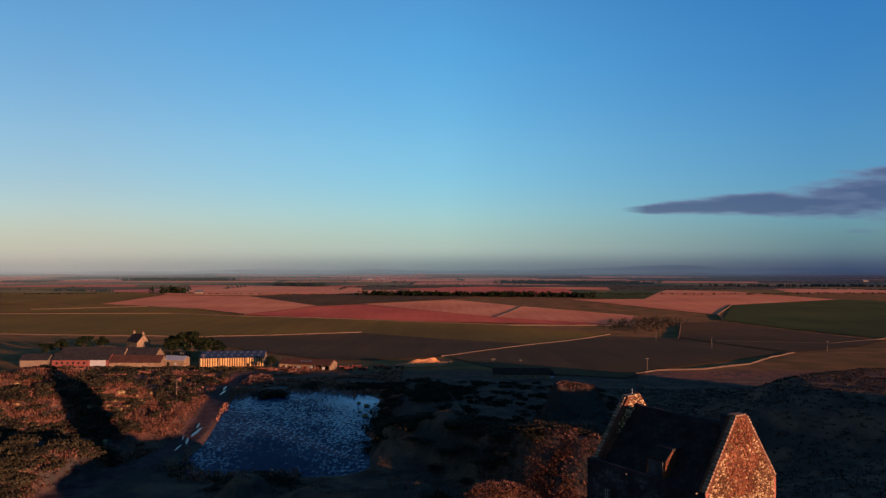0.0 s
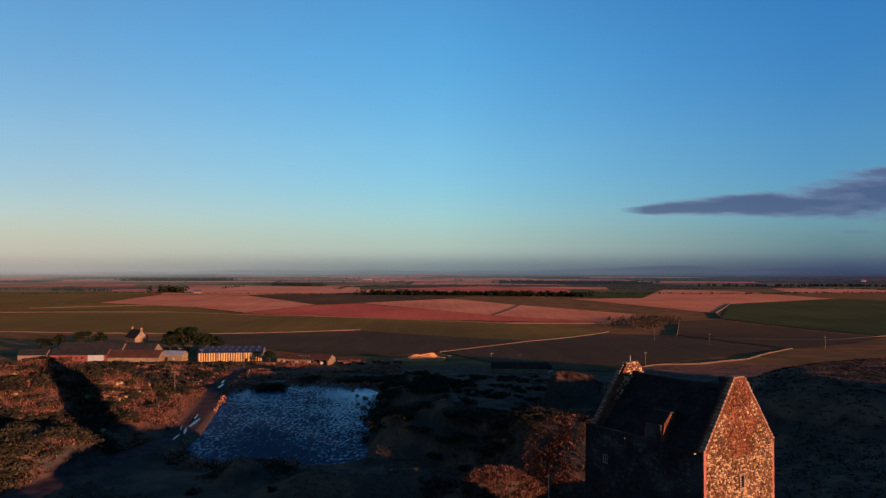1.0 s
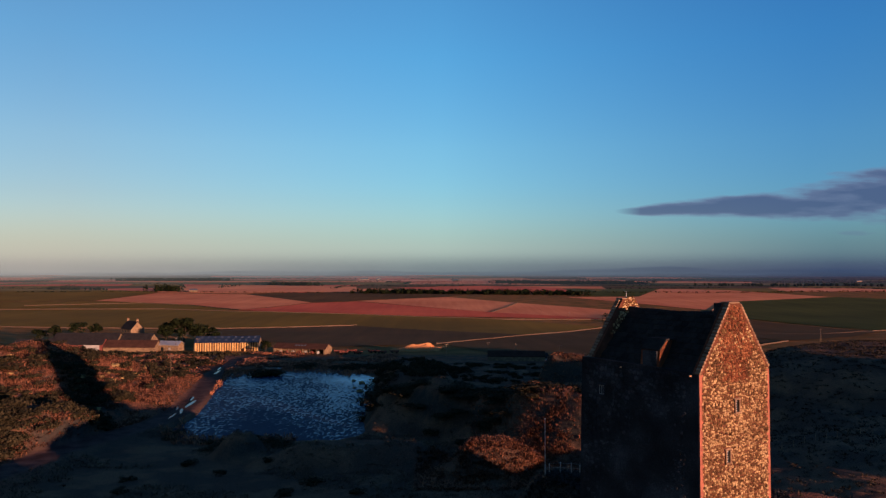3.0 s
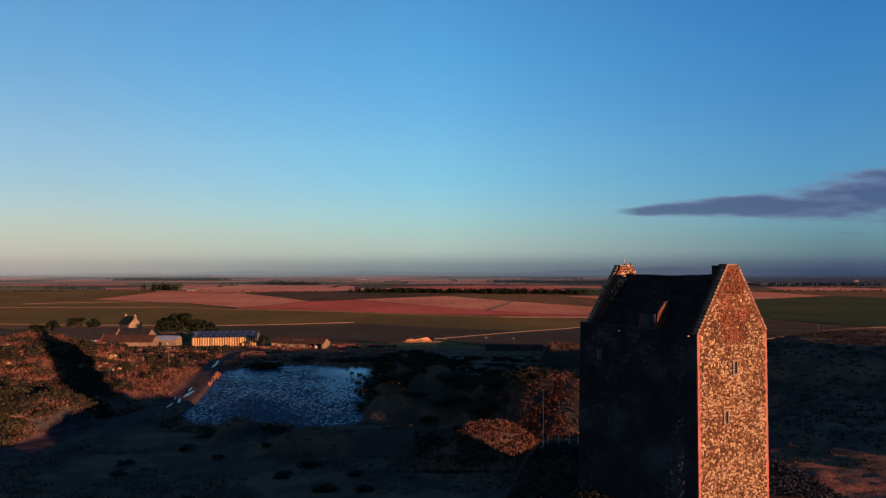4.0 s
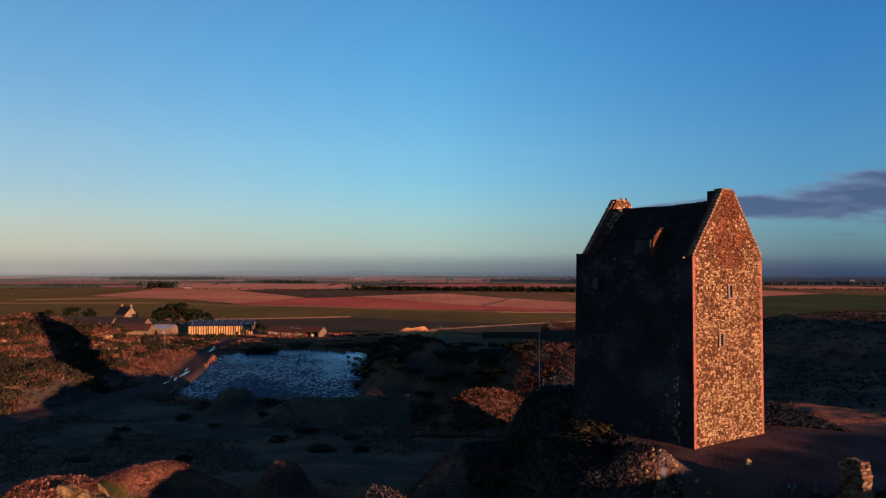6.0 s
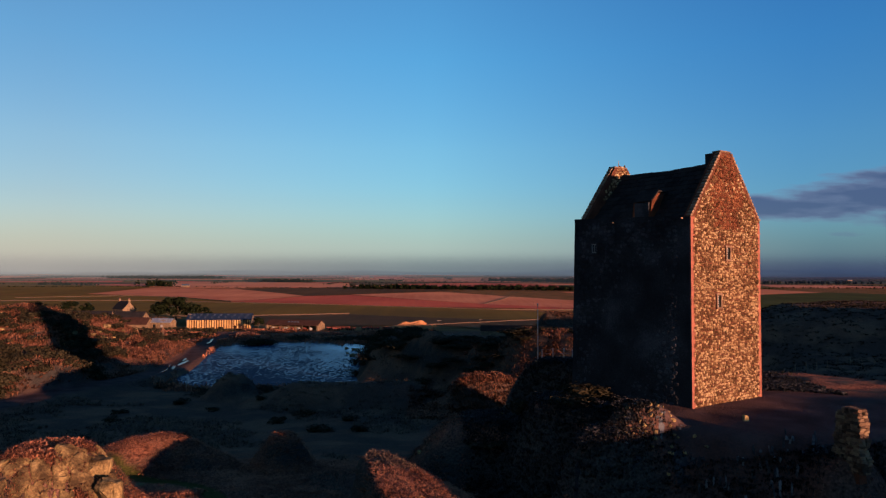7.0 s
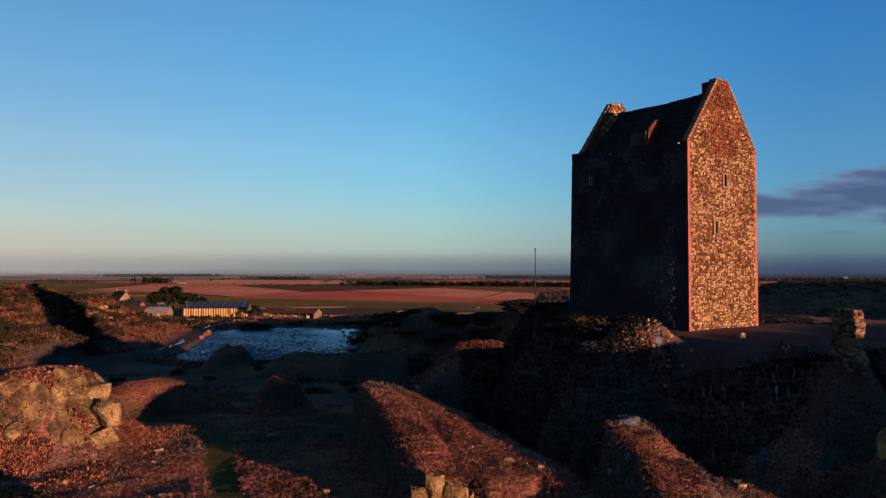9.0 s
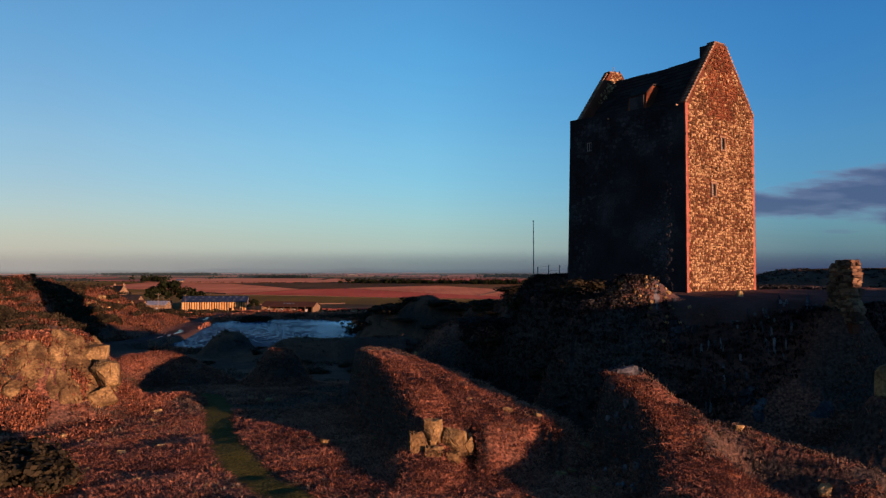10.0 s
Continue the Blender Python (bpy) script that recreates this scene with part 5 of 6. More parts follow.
def build_ridge_end():
    """Broken pale rock at the near end of the bracken ridge."""
    crop = thing("rock_outcrop", "pale cracked rock face at a bracken ridge end", "rock", pose(0.4, 40.6, -8.5))
    for k, (x, y, z, sx, sy, sz, turn) in enumerate(((-0.5, 40.0, -8.5, 1.6, 1.4, 2.2, 20), (0.3, 40.2, -7.7, 1.6, 1.4, 1.8, 50), (1.3, 40.1, -7.8, 1.8, 1.4, 1.9, 15), (2.1, 40.0, -8.2, 1.5, 1.2, 1.6, 35),
                                                      (0.4, 39.4, -9.0, 1.7, 1.3, 1.9, 0), (1.4, 39.3, -9.2, 1.6, 1.2, 1.7, 70), (-0.5, 39.3, -9.7, 1.4, 1.2, 1.5, 10), (0.8, 38.9, -10.0, 1.5, 1.2, 1.3, 30))):
        ob = new("block", SLABS[k % 4])
        ob.parent = crop
        ob.matrix_basis = pose(x - 0.4, y - 40.6, z + 8.5, 0, 0, turn) @ Matrix.Diagonal((sx, sy, sz, 1))


def build_spur_end():
    """Dark broken rock on the shaded flank of the lower spur."""
    rnd = random.Random(8)
    for k in range(26):
        y = rnd.uniform(35, 43.4)
        x = 11.7 - rnd.uniform(0.2, 2.4)
        s = rnd.uniform(0.2, 0.5)
        boulder(x, y, land_at(x, y) + 0.02, s, s * 0.8, s * 1.5, rnd.uniform(0, 180), rnd.randrange(4, 9), "grey broken stone on the shaded spur", "boulders on the crag", True)



def build_boulders():
    rnd = random.Random(12)
    boulder(22.6, 35.2, -5.5, 2.5, 2.4, 4.6, 20, 1, "tall pale boulder on the slope below the ruin", "boulders on the crag")
    # broken rock under the tower's corner
    for k in range(90):
        x, y = rnd.gauss(15.2, 1.5), rnd.gauss(51.2, 1.0)
        s = rnd.uniform(0.12, 0.42)
        boulder(x, y, land_at(x, y) + 0.1 * s, s * 1.2, s, s * 0.8, rnd.uniform(0, 180), rnd.randrange(9), "lichen-spotted boulder on the mound below the tower", "boulders on the crag", k % 3 == 0)
    # pale upright ribs of rock in the dark cliff
    for k in range(84):
        x, y = rnd.choice((17.6, 18.4, 19.6, 24.2, 22.0, 13.0)) + rnd.gauss(0, 0.9), rnd.uniform(45.2, 48.8)
        h = rnd.uniform(0.25, 1.0)
        ob = new("rock_rib", RIBS[rnd.randrange(4)])
        ob.matrix_world = pose(x, y, land_at(x, y) + 0.3 * h, rnd.uniform(-8, 8), rnd.uniform(-8, 8), rnd.uniform(0, 180)) @ Matrix.Diagonal((rnd.uniform(0.1, 0.3), rnd.uniform(0.15, 0.3), h, 1))
        tagged(ob, "pale upright rib of rock in the dark cliff", "rock", "rock ribs in the cliff")
    # stones at the court and about the heath
    boulder(23.0, 52.8, land_at(23, 52.8) + 0.15, 0.7, 0.5, 0.6, 10, 4, "white stone on the court edge", "boulders on the crag")
    for k in range(90):
        x, y = rnd.uniform(-38, 26), rnd.uniform(30, 72)
        if math.hypot(x - 24, y - 56) < 18:
            continue
        s = rnd.uniform(0.25, 0.8)
        boulder(x, y, land_at(x, y) + 0.05, s * 1.3, s, s * 0.8, rnd.uniform(0, 180), rnd.randrange(4, 9), "small weathered stone in the bracken", "stones in the bracken")
    for k in range(80):
        x, y = rnd.uniform(-150, -88), rnd.uniform(190, 262)
        s = rnd.uniform(0.8, 3.0)
        boulder(x, y, land_at(x, y), s * 1.3, s, s * 0.7, rnd.uniform(0, 180), rnd.randrange(4, 9), "outcropping rock on the gorse hill", "rocks on the far hill")
    for k, (x, y, s) in enumerate(((-31, 268, 2.2), (-27.5, 262, 2.6), (-26, 244, 2.4), (-29, 252, 1.6))):
        boulder(x, y, WATER_Z - 0.1, s * 1.2, s, s * 0.8, 30 * k, 4 + k % 5, "dark stone standing in the pond", "stones in the pond")


def slab_field(x, y, cell, seed):
    """Broken rock over the plan: how far each place stands up, from tilted slabs with cracks between them."""
    gx, gy = np.floor(x / cell), np.floor(y / cell)
    first, second = np.full(x.shape, 9e9), np.full(x.shape, 9e9)
    lift = np.zeros(x.shape)

    def rand(a, b, k):
        h = np.sin(a * 127.1 + b * 311.7 + k * 74.7 + seed * 13.3) * 43758.5453
        return h - np.floor(h)
    for i in (-1, 0, 1):
        for j in (-1, 0, 1):
            cx, cy = gx + i, gy + j
            px, py = (cx + rand(cx, cy, 1)) * cell, (cy + rand(cx, cy, 2)) * cell
            d = np.hypot(x - px, (y - py) * 1.25)
            tilt = (rand(cx, cy, 3) - 0.5) * 0.7 * (x - px) + (rand(cx, cy, 4) - 0.5) * 0.7 * (y - py)
            h = 0.55 * cell * (rand(cx, cy, 5) - 0.35) + tilt
            near = d < first
            second = np.where(near, first, np.minimum(second, d))
            lift = np.where(near, h, lift)
            first = np.where(near, d, first)
    crack = 1 - smooth(0.0, 0.16 * cell, second - first)
    return lift - 0.45 * cell * crack


def rock_sheet(name, label, x0, x1, y0, y1, step, cell, bare, seed, mat, up=1.0, rise=0.0):
    """Bedrock breaking through the turf, where bare(x, y, z) is near 1."""
    xs, ys = np.arange(x0, x1, step), np.arange(y0, y1, step)
    gx, gy = np.meshgrid(xs, ys)
    base = land(gx, gy)
    sx, sy = gx + 0.3 * fbm(gx, gy, 1.3, 3, seed), gy + 0.3 * fbm(gx, gy, 1.3, 3, seed + 5)
    show = np.clip(bare(gx, gy, base), 0, 1)
    z = base + up * slab_field(sx, sy, cell, seed) + 0.16 * fbm(gx, gy, 0.9, 4, seed + 9) - 0.15 + rise
    z = base - 0.5 + (z - base + 0.5) * show
    edge = np.minimum(np.minimum(gx - x0, x1 - gx), np.minimum(gy - y0, y1 - gy))
    z = z - 1.5 * (1 - smooth(0.2, 1.2, edge))
    ny, nx = gx.shape
    i = np.arange(ny * nx).reshape(ny, nx)
    quads = np.stack([i[:-1, :-1], i[:-1, 1:], i[1:, 1:], i[1:, :-1]], -1).reshape(-1, 4)
    quads = quads[(z - base).reshape(-1)[quads].max(axis=1) > -0.3]
    me = bpy.data.meshes.new(name)
    me.from_pydata(np.stack([gx, gy, z], -1).reshape(-1, 3), [], quads.tolist())
    me.materials.append(mat)
    return tagged(new(name, me), label, "rock", kind="stuff")


def build_bedrock():
    def on_crop(x, y, z):
        return smooth(-8.8, -7.6, z) * smooth(-0.3, 0.0, fbm(x, y, 2.6, 3, 91) + 0.28 * smooth(-31, -26, x) - 0.12)
    rock_sheet("bedrock", "cracked sunlit bedrock slabs breaking through red turf", -46, -22.5, 49, 67.5, 0.14, 1.45, on_crop, 4, M_ROCK, up=0.75, rise=0.28)

    def on_ridge(x, y, z):
        west = 1 - smooth(-3.6, -1.4, x + (y - 41.5) * 0.22)
        return smooth(-9.2, -8.2, z) * west * smooth(-0.5, -0.1, fbm(x, y, 2.5, 3, 92))
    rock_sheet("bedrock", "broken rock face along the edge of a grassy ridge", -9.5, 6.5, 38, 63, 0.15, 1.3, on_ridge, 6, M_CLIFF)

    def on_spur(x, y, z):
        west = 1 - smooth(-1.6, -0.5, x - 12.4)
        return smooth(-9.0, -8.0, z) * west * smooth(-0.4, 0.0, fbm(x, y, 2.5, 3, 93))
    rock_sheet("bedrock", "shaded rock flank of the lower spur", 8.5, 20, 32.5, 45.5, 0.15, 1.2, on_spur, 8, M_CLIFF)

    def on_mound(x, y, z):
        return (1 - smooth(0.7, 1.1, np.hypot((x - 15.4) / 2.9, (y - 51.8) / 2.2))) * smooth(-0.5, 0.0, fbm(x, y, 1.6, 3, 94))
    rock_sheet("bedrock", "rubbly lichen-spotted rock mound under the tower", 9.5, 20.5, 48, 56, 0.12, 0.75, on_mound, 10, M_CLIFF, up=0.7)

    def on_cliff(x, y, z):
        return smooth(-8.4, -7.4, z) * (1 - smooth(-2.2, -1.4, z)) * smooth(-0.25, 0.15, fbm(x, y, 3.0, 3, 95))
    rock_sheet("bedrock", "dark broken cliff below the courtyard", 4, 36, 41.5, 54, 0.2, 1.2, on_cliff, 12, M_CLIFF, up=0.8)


def rough_block(seed):
    rnd = random.Random(seed)
    bm = bmesh.new()
    box(bm, -0.5, -0.5, -0.5, 0.5, 0.5, 0.5, 0.14)
    for v in bm.verts:
        v.co += Vector((rnd.uniform(-0.1, 0.1), rnd.uniform(-0.1, 0.1), rnd.uniform(-0.1, 0.1)))
    me = bpy.data.meshes.new("wall_stone")
    bm.to_mesh(me)
    bm.free()
    me.materials.append(M_RUIN)
    return me


BLOCKS = [rough_block(k) for k in range(8)]


def build_ruin():
    """A standing fragment of the courtyard wall, of rough courses."""
    rnd = random.Random(3)
    base = -1.8
    ruin = thing("ruined_wall", "standing fragment of a ruined rubble courtyard wall", "ruin", pose(25.75, 44.4, base, 0, 0, -70))
    z = 0.0
    while z < 3.85:
        h = rnd.uniform(0.13, 0.23)
        lo = -1.1 + 0.13 * z + 0.28 * noise.noise(Vector((0, 3.1, z * 1.6)))
        hi = 1.1 - 0.09 * z + 0.28 * noise.noise(Vector((5, 1.3, z * 1.6)))
        if z > 3.3:
            lo = lo + 0.5 * (z - 3.3) / 0.5
        x = lo
        while x < hi:
            w = min(rnd.uniform(0.16, 0.42), hi - x + 0.1)
            for yy in (-0.2, 0.2):
                ob = new("wall_stone", BLOCKS[rnd.randrange(8)])
                ob.parent = ruin
                ob.matrix_basis = pose(x + w / 2, yy + rnd.uniform(-0.05, 0.05), z + h / 2, rnd.uniform(-9, 9), rnd.uniform(-9, 9), rnd.uniform(-12, 12)) @ Matrix.Diagonal((w * 1.06, 0.42, h * 1.08, 1))
            x += w
        z += h
    bm = bmesh.new()
    prism(bm, [(-0.85, -0.6), (0.85, -0.6), (0.5, 3.4), (-0.4, 3.4)], -0.3, 0.3)
    part("wall_core", bm, M_MORTAR, ruin)


def build_flagpole():
    x, y = 11.6, 78.6
    z = land_at(x, y)
    t = thing("flagpole", "slender bare metal pole on the crag", "pole", pose(x, y, z))
    bm = bmesh.new()
    bmesh.ops.create_cone(bm, segments=10, radius1=0.07, radius2=0.04, depth=7.4 - z, cap_ends=True, matrix=Matrix.Translation((0, 0, (6.9 - z) / 2 - 0.25)))
    part("shaft", bm, M_METAL, t)
    bm = bmesh.new()
    bmesh.ops.create_uvsphere(bm, u_segments=10, v_segments=6, radius=0.09, matrix=Matrix.Translation((0, 0, 6.95 - z)))
    part("finial", bm, M_METAL, t)
    bm = bmesh.new()
    box(bm, -0.3, -0.3, -0.4, 0.3, 0.3, 0.12, 0.04)
    part("footing", bm, M_COPE, t)


def post_fence(name, label, pts, step, height, mat, rails, rail_mat):
    t = thing(name, label, "fence", None)
    run = []
    for (ax, ay), (bx, by) in zip(pts, pts[1:]):
        n = max(1, int(math.hypot(bx - ax, by - ay) / step))
        run += [(ax + (bx - ax) * k / n, ay + (by - ay) * k / n) for k in range(n)]
    run.append(pts[-1])
    rnd = random.Random(int(pts[0][0] * 3))
    tops = []
    for x, y in run:
        z = land_at(x, y)
        bm = bmesh.new()
        h = height * rnd.uniform(0.9, 1.1)
        bmesh.ops.create_cone(bm, segments=6, radius1=0.07, radius2=0.06, depth=h + 0.4, cap_ends=True, matrix=Matrix.Translation((x, y, z + h / 2 - 0.2)) @ Matrix.Rotation(rnd.uniform(-0.06, 0.06), 4, "X"))
        part("post", bm, mat, t)
        tops.append(Vector((x, y, z)))
    for f in rails:
        bm = bmesh.new()
        for a, b in zip(tops, tops[1:]):
            a, b = a + Vector((0, 0, height * f)), b + Vector((0, 0, height * f))
            d = b - a
            bmesh.ops.create_cone(bm, segments=5, radius1=0.009, radius2=0.009, depth=d.length, cap_ends=True, matrix=Matrix.Translation((a + b) / 2) @ d.to_track_quat("Z", "Y").to_matrix().to_4x4())
        part("wire", bm, rail_mat, t)
    return t


build_outcrop()
build_ridge_end()
build_spur_end()
build_bedrock()
build_boulders()
build_ruin()
build_flagpole()
post_fence("railing", "thin metal railing on the crag edge", [(12.2, 79.5), (14.5, 79.0), (17, 77.5)], 0.9, 1.1, M_METAL, (0.55, 0.98), M_METAL)
post_fence("wire_fence", "grey timber post and wire fence across the moor", [(58, 122), (72, 127), (92, 131), (118, 138)], 2.4, 1.2, M_COPE, (0.5, 0.9), M_BARK)
post_fence("wire_fence", "post and wire fence beside the pond track", [(-40, 320), (-20, 318), (10, 322)], 3.0, 1.2, M_WOOD, (0.5, 0.9), M_METAL)


def puddle(x, y, length, width, turn, seed):
    rnd = random.Random(seed)
    z = land_at(x, y)
    bm = bmesh.new()
    ring = []
    for k in range(18):
        a = 2 * math.pi * k / 18
        r = rnd.uniform(0.7, 1.0)
        ring.append(bm.verts.new((math.cos(a) * length * r / 2, math.sin(a) * width * r / 2, 0)))
    bm.faces.new(ring)
    ob = part("puddle", bm, M_PUDDLE)
    ob.matrix_world = pose(x, y, z + 0.12, 0, 0, turn)
    tagged(ob, "rain puddle lying in the muddy track", "puddle", "puddles on the track")


M_PUDDLE, _n, _l, _b = material("puddle_water", (0.03, 0.028, 0.024), 0.22)
_b.inputs["Specular IOR Level"].default_value = 0.12
_b.inputs["Roughness"].default_value = 0.2
for k, (x, y, ln, wd) in enumerate(((-73.6, 216, 14, 1.4), (-76.4, 226, 9, 0.8), (-72.0, 204, 9, 0.9), (-88.2, 290, 13, 1.2), (-91, 302, 11, 1.0), (-74.9, 209, 8, 0.6), (-71.6, 196, 8, 0.7))):
    puddle(x, y, ln, wd, 95 + 6 * (k % 3), k)

# ---- plants ----
def blades_mesh(name, label, category, points, blades, height, spread, width, mat, seed, droop=0.35):
    """Many tufts of bent blades as one sheet of stuff; each blade four corners."""
    rng = np.random.default_rng(seed)
    n = len(points)
    p = np.repeat(np.asarray(points, float), blades, axis=0)
    m = n * blades
    size = np.repeat(rng.uniform(0.55, 1.35, n), blades)
    a = rng.uniform(0, 2 * np.pi, m)
    out = np.stack([np.cos(a), np.sin(a), np.zeros(m)], -1)
    side = np.stack([-np.sin(a), np.cos(a), np.zeros(m)], -1)
    r = rng.uniform(0, 1, m) ** 0.5 * spread * 0.5 * size
    base = p + out * r[:, None]
    h = height * size * rng.uniform(0.5, 1.1, m)
    reach = spread * size * rng.uniform(0.3, 1.0, m)
    w = width * size * rng.uniform(0.6, 1.4, m)
    up = np.array([0, 0, 1.0])
    mid = base + up * (h * 0.75)[:, None] + out * (reach * 0.4)[:, None]
    tip = base + up * (h * (1 - droop * rng.uniform(0, 1, m)))[:, None] + out * reach[:, None]
    quad = np.stack([base - up * 0.08, mid - side * w[:, None], tip, mid + side * w[:, None]], 1)
    co = quad.reshape(-1, 3)
    me = bpy.data.meshes.new(name)
    me.vertices.add(len(co))
    me.vertices.foreach_set("co", co.ravel())
    me.loops.add(m * 4)
    me.loops.foreach_set("vertex_index", np.arange(m * 4))
    me.polygons.add(m)
    me.polygons.foreach_set("loop_start", np.arange(0, m * 4, 4))
    me.update()
    me.materials.append(mat)
    return tagged(new(name, me), label, category, kind="stuff")


def leaf_cloud(name, centres, radii, leaves, leaf, mat, seed):
    """Leaf clumps scattered through round masses, as one mesh."""
    rng = np.random.default_rng(seed)
    c, r = np.repeat(np.asarray(centres, float), leaves, axis=0), np.repeat(np.asarray(radii, float), leaves, axis=0)
    m = len(c)
    d = rng.normal(size=(m, 3))
    d /= np.linalg.norm(d, axis=1)[:, None]
    pos = c + d * r * (rng.uniform(0.25, 1.0, m) ** 0.5)[:, None]
    t1 = np.cross(d, rng.normal(size=(m, 3)))
    t1 /= np.linalg.norm(t1, axis=1)[:, None]
    t2 = np.cross(d, t1) + 0.5 * d
    s = leaf * rng.uniform(0.5, 1.3, m)[:, None]
    co = np.stack([pos - t1 * s, pos - t2 * s * 0.6, pos + t1 * s, pos + t2 * s * 0.8], 1).reshape(-1, 3)
    me = bpy.data.meshes.new(name)
    me.vertices.add(len(co))
    me.vertices.foreach_set("co", co.ravel())
    me.loops.add(m * 4)
    me.loops.foreach_set("vertex_index", np.arange(m * 4))
    me.polygons.add(m)
    me.polygons.foreach_set("loop_start", np.arange(0, m * 4, 4))
    me.update()
    me.materials.append(mat)
    return new(name, me)


def scatter(n, x0, x1, y0, y1, seed, keep):
    rng = np.random.default_rng(seed)
    x, y = rng.uniform(x0, x1, n), rng.uniform(y0, y1, n)
    k = keep(x, y, rng.uniform(0, 1, n))
    x, y = x[k], y[k]
    return np.stack([x, y, land(x, y)], -1)


def off_paths(x, y):
    court = np.hypot((x - 27) / 12, (y - 56) / 9) > 1
    turn = radians(-T_TURN)
    dx, dy = x - 20.39, y - 56.42
    lx, ly = dx * math.cos(turn) - dy * math.sin(turn), dx * math.sin(turn) + dy * math.cos(turn)
    tower_free = ~((lx > -1.2) & (lx < T_W + 0.3) & (ly > -0.3) & (ly < T_L + 0.3))
    return court & tower_free & (near_line(x, y, GRASS_PATH) > 1.15 + 0.3 * fbm(x, y, 2, 2, 88)) & (near_line(x, y, TRACK) > 4.0)


def patch(x, y, size, seed):
    return fbm(x, y, size, 3, seed)


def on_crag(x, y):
    """The shaded crag below the tower, where the scrub is toned dark."""
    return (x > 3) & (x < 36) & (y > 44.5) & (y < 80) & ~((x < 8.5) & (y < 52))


near_b = scatter(120000, -42, 34, 24, 84, 1, lambda x, y, r: off_paths(x, y) & ~on_crag(x, y) & (patch(x, y, 9, 61) > -0.32))
blades_mesh("bracken", "dead red-brown bracken fronds covering the slopes", "bracken", near_b, 7, 0.17, 0.5, 0.021, M_BRACKEN, 1, 0.8)
crop_b = scatter(26000, -46, -21, 47, 68, 8, lambda x, y, r: patch(x, y, 2.6, 91) + 0.28 * smooth(-31, -26, x) < 0.16)
blades_mesh("bracken", "dead bracken and moss between the outcrop's rocks", "bracken", crop_b, 6, 0.3, 0.36, 0.04, M_BRACKEN, 8, 0.7)
yard_b = scatter(20000, -185, -20, 290, 366, 9, lambda x, y, r: (near_line(x, y, TRACK) > 3) & (pond_ring(x, y) > 1.1) & (patch(x, y, 14, 67) > 0.0))
blades_mesh("bracken", "rough red-brown growth on the bank below the barn", "bracken", yard_b, 6, 0.9, 1.2, 0.2, M_BRACKEN, 9, 0.6)
near_h = scatter(45000, -42, 34, 24, 84, 2, lambda x, y, r: off_paths(x, y) & (patch(x, y, 9, 61) < -0.1) & ~on_crag(x, y))
blades_mesh("heather", "dark winter heather and rough grass", "heather", near_h, 5, 0.17, 0.32, 0.028, M_HEATHER, 2, 0.2)
# added scrub blades in the shade-dark colour cover the crag
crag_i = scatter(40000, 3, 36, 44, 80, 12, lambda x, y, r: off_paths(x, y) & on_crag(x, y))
blades_mesh("ivy", "winter scrub over the crag, toned near black as its shade", "ivy", crag_i, 6, 0.22, 0.34, 0.05, M_CRAG_SCRUB, 12, 0.5)
knoll_b = scatter(5200, -4, 26, 127, 148, 13, lambda x, y, r: patch(x, y, 3, 68) > -0.25)
blades_mesh("bracken", "tufted dead bracken over a low knoll", "bracken", knoll_b, 7, 0.6, 0.8, 0.08, M_HILL, 13, 0.5)
# tufts of the valley floor, darkened to match its shade
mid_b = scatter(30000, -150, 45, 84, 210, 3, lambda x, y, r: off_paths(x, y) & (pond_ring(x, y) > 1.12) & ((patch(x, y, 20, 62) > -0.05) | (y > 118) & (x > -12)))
blades_mesh("rushes", "valley floor tufts, toned dark as its shade", "rushes", mid_b, 6, 0.45, 0.7, 0.06, M_VALLEY_SHADE, 3, 0.6)
rock_b = scatter(9000, 8, 48, 126, 216, 14, lambda x, y, r: (patch(x, y, 6, 69) > -0.2) & (np.hypot(x - 26, (y - 158) * 0.8) < 24) | (np.hypot(x - 38, y - 210) < 17))
blades_mesh("bracken", "tufted dead bracken over the knolls behind the crag", "bracken", rock_b, 6, 0.6, 0.8, 0.07, M_HILL, 14, 0.5)
hill_b = scatter(56000, -215, -76, 150, 300, 4, lambda x, y, r: off_paths(x, y) & (pond_ring(x, y) > 1.12) & (patch(x, y, 22, 63) > -0.45) & ((y > 192) | (x < -132) | (near_line(x, y, TRACK) < 8)))
blades_mesh("bracken", "rust-coloured bracken over the gorse hill", "bracken", hill_b, 6, 0.8, 1.1, 0.1, M_HILL, 4, 0.5)
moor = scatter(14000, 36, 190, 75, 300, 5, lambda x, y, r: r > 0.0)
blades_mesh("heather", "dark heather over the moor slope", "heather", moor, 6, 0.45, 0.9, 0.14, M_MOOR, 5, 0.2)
reeds = scatter(14000, -95, -5, 160, 300, 6, lambda x, y, r: (pond_ring(x, y) > 0.97) & (pond_ring(x, y) < 1.17) & ((x < -34) | (y > 284)) & (near_line(x, y, TRACK) > 4))
reeds[:, 2] = np.maximum(reeds[:, 2], WATER_Z - 0.1)
blades_mesh("reeds", "pale dead reeds round the pond", "reeds", reeds, 6, 0.9, 0.6, 0.08, M_BRACKEN, 6, 0.25)


# gorse: dark evergreen bushes, each its own thing, some in thickets
def gorse_mesh(seed):
    rng = np.random.default_rng(seed)
    cs = np.stack([rng.uniform(-0.55, 0.55, 9), rng.uniform(-0.55, 0.55, 9), rng.uniform(0.2, 0.75, 9)], -1)
    ob = leaf_cloud("gorse_bush", cs, np.stack([rng.uniform(0.25, 0.45, 9)] * 3, -1), 70, 0.085, M_GORSE, seed)
    me = ob.data
    bpy.data.objects.remove(ob)
    return me


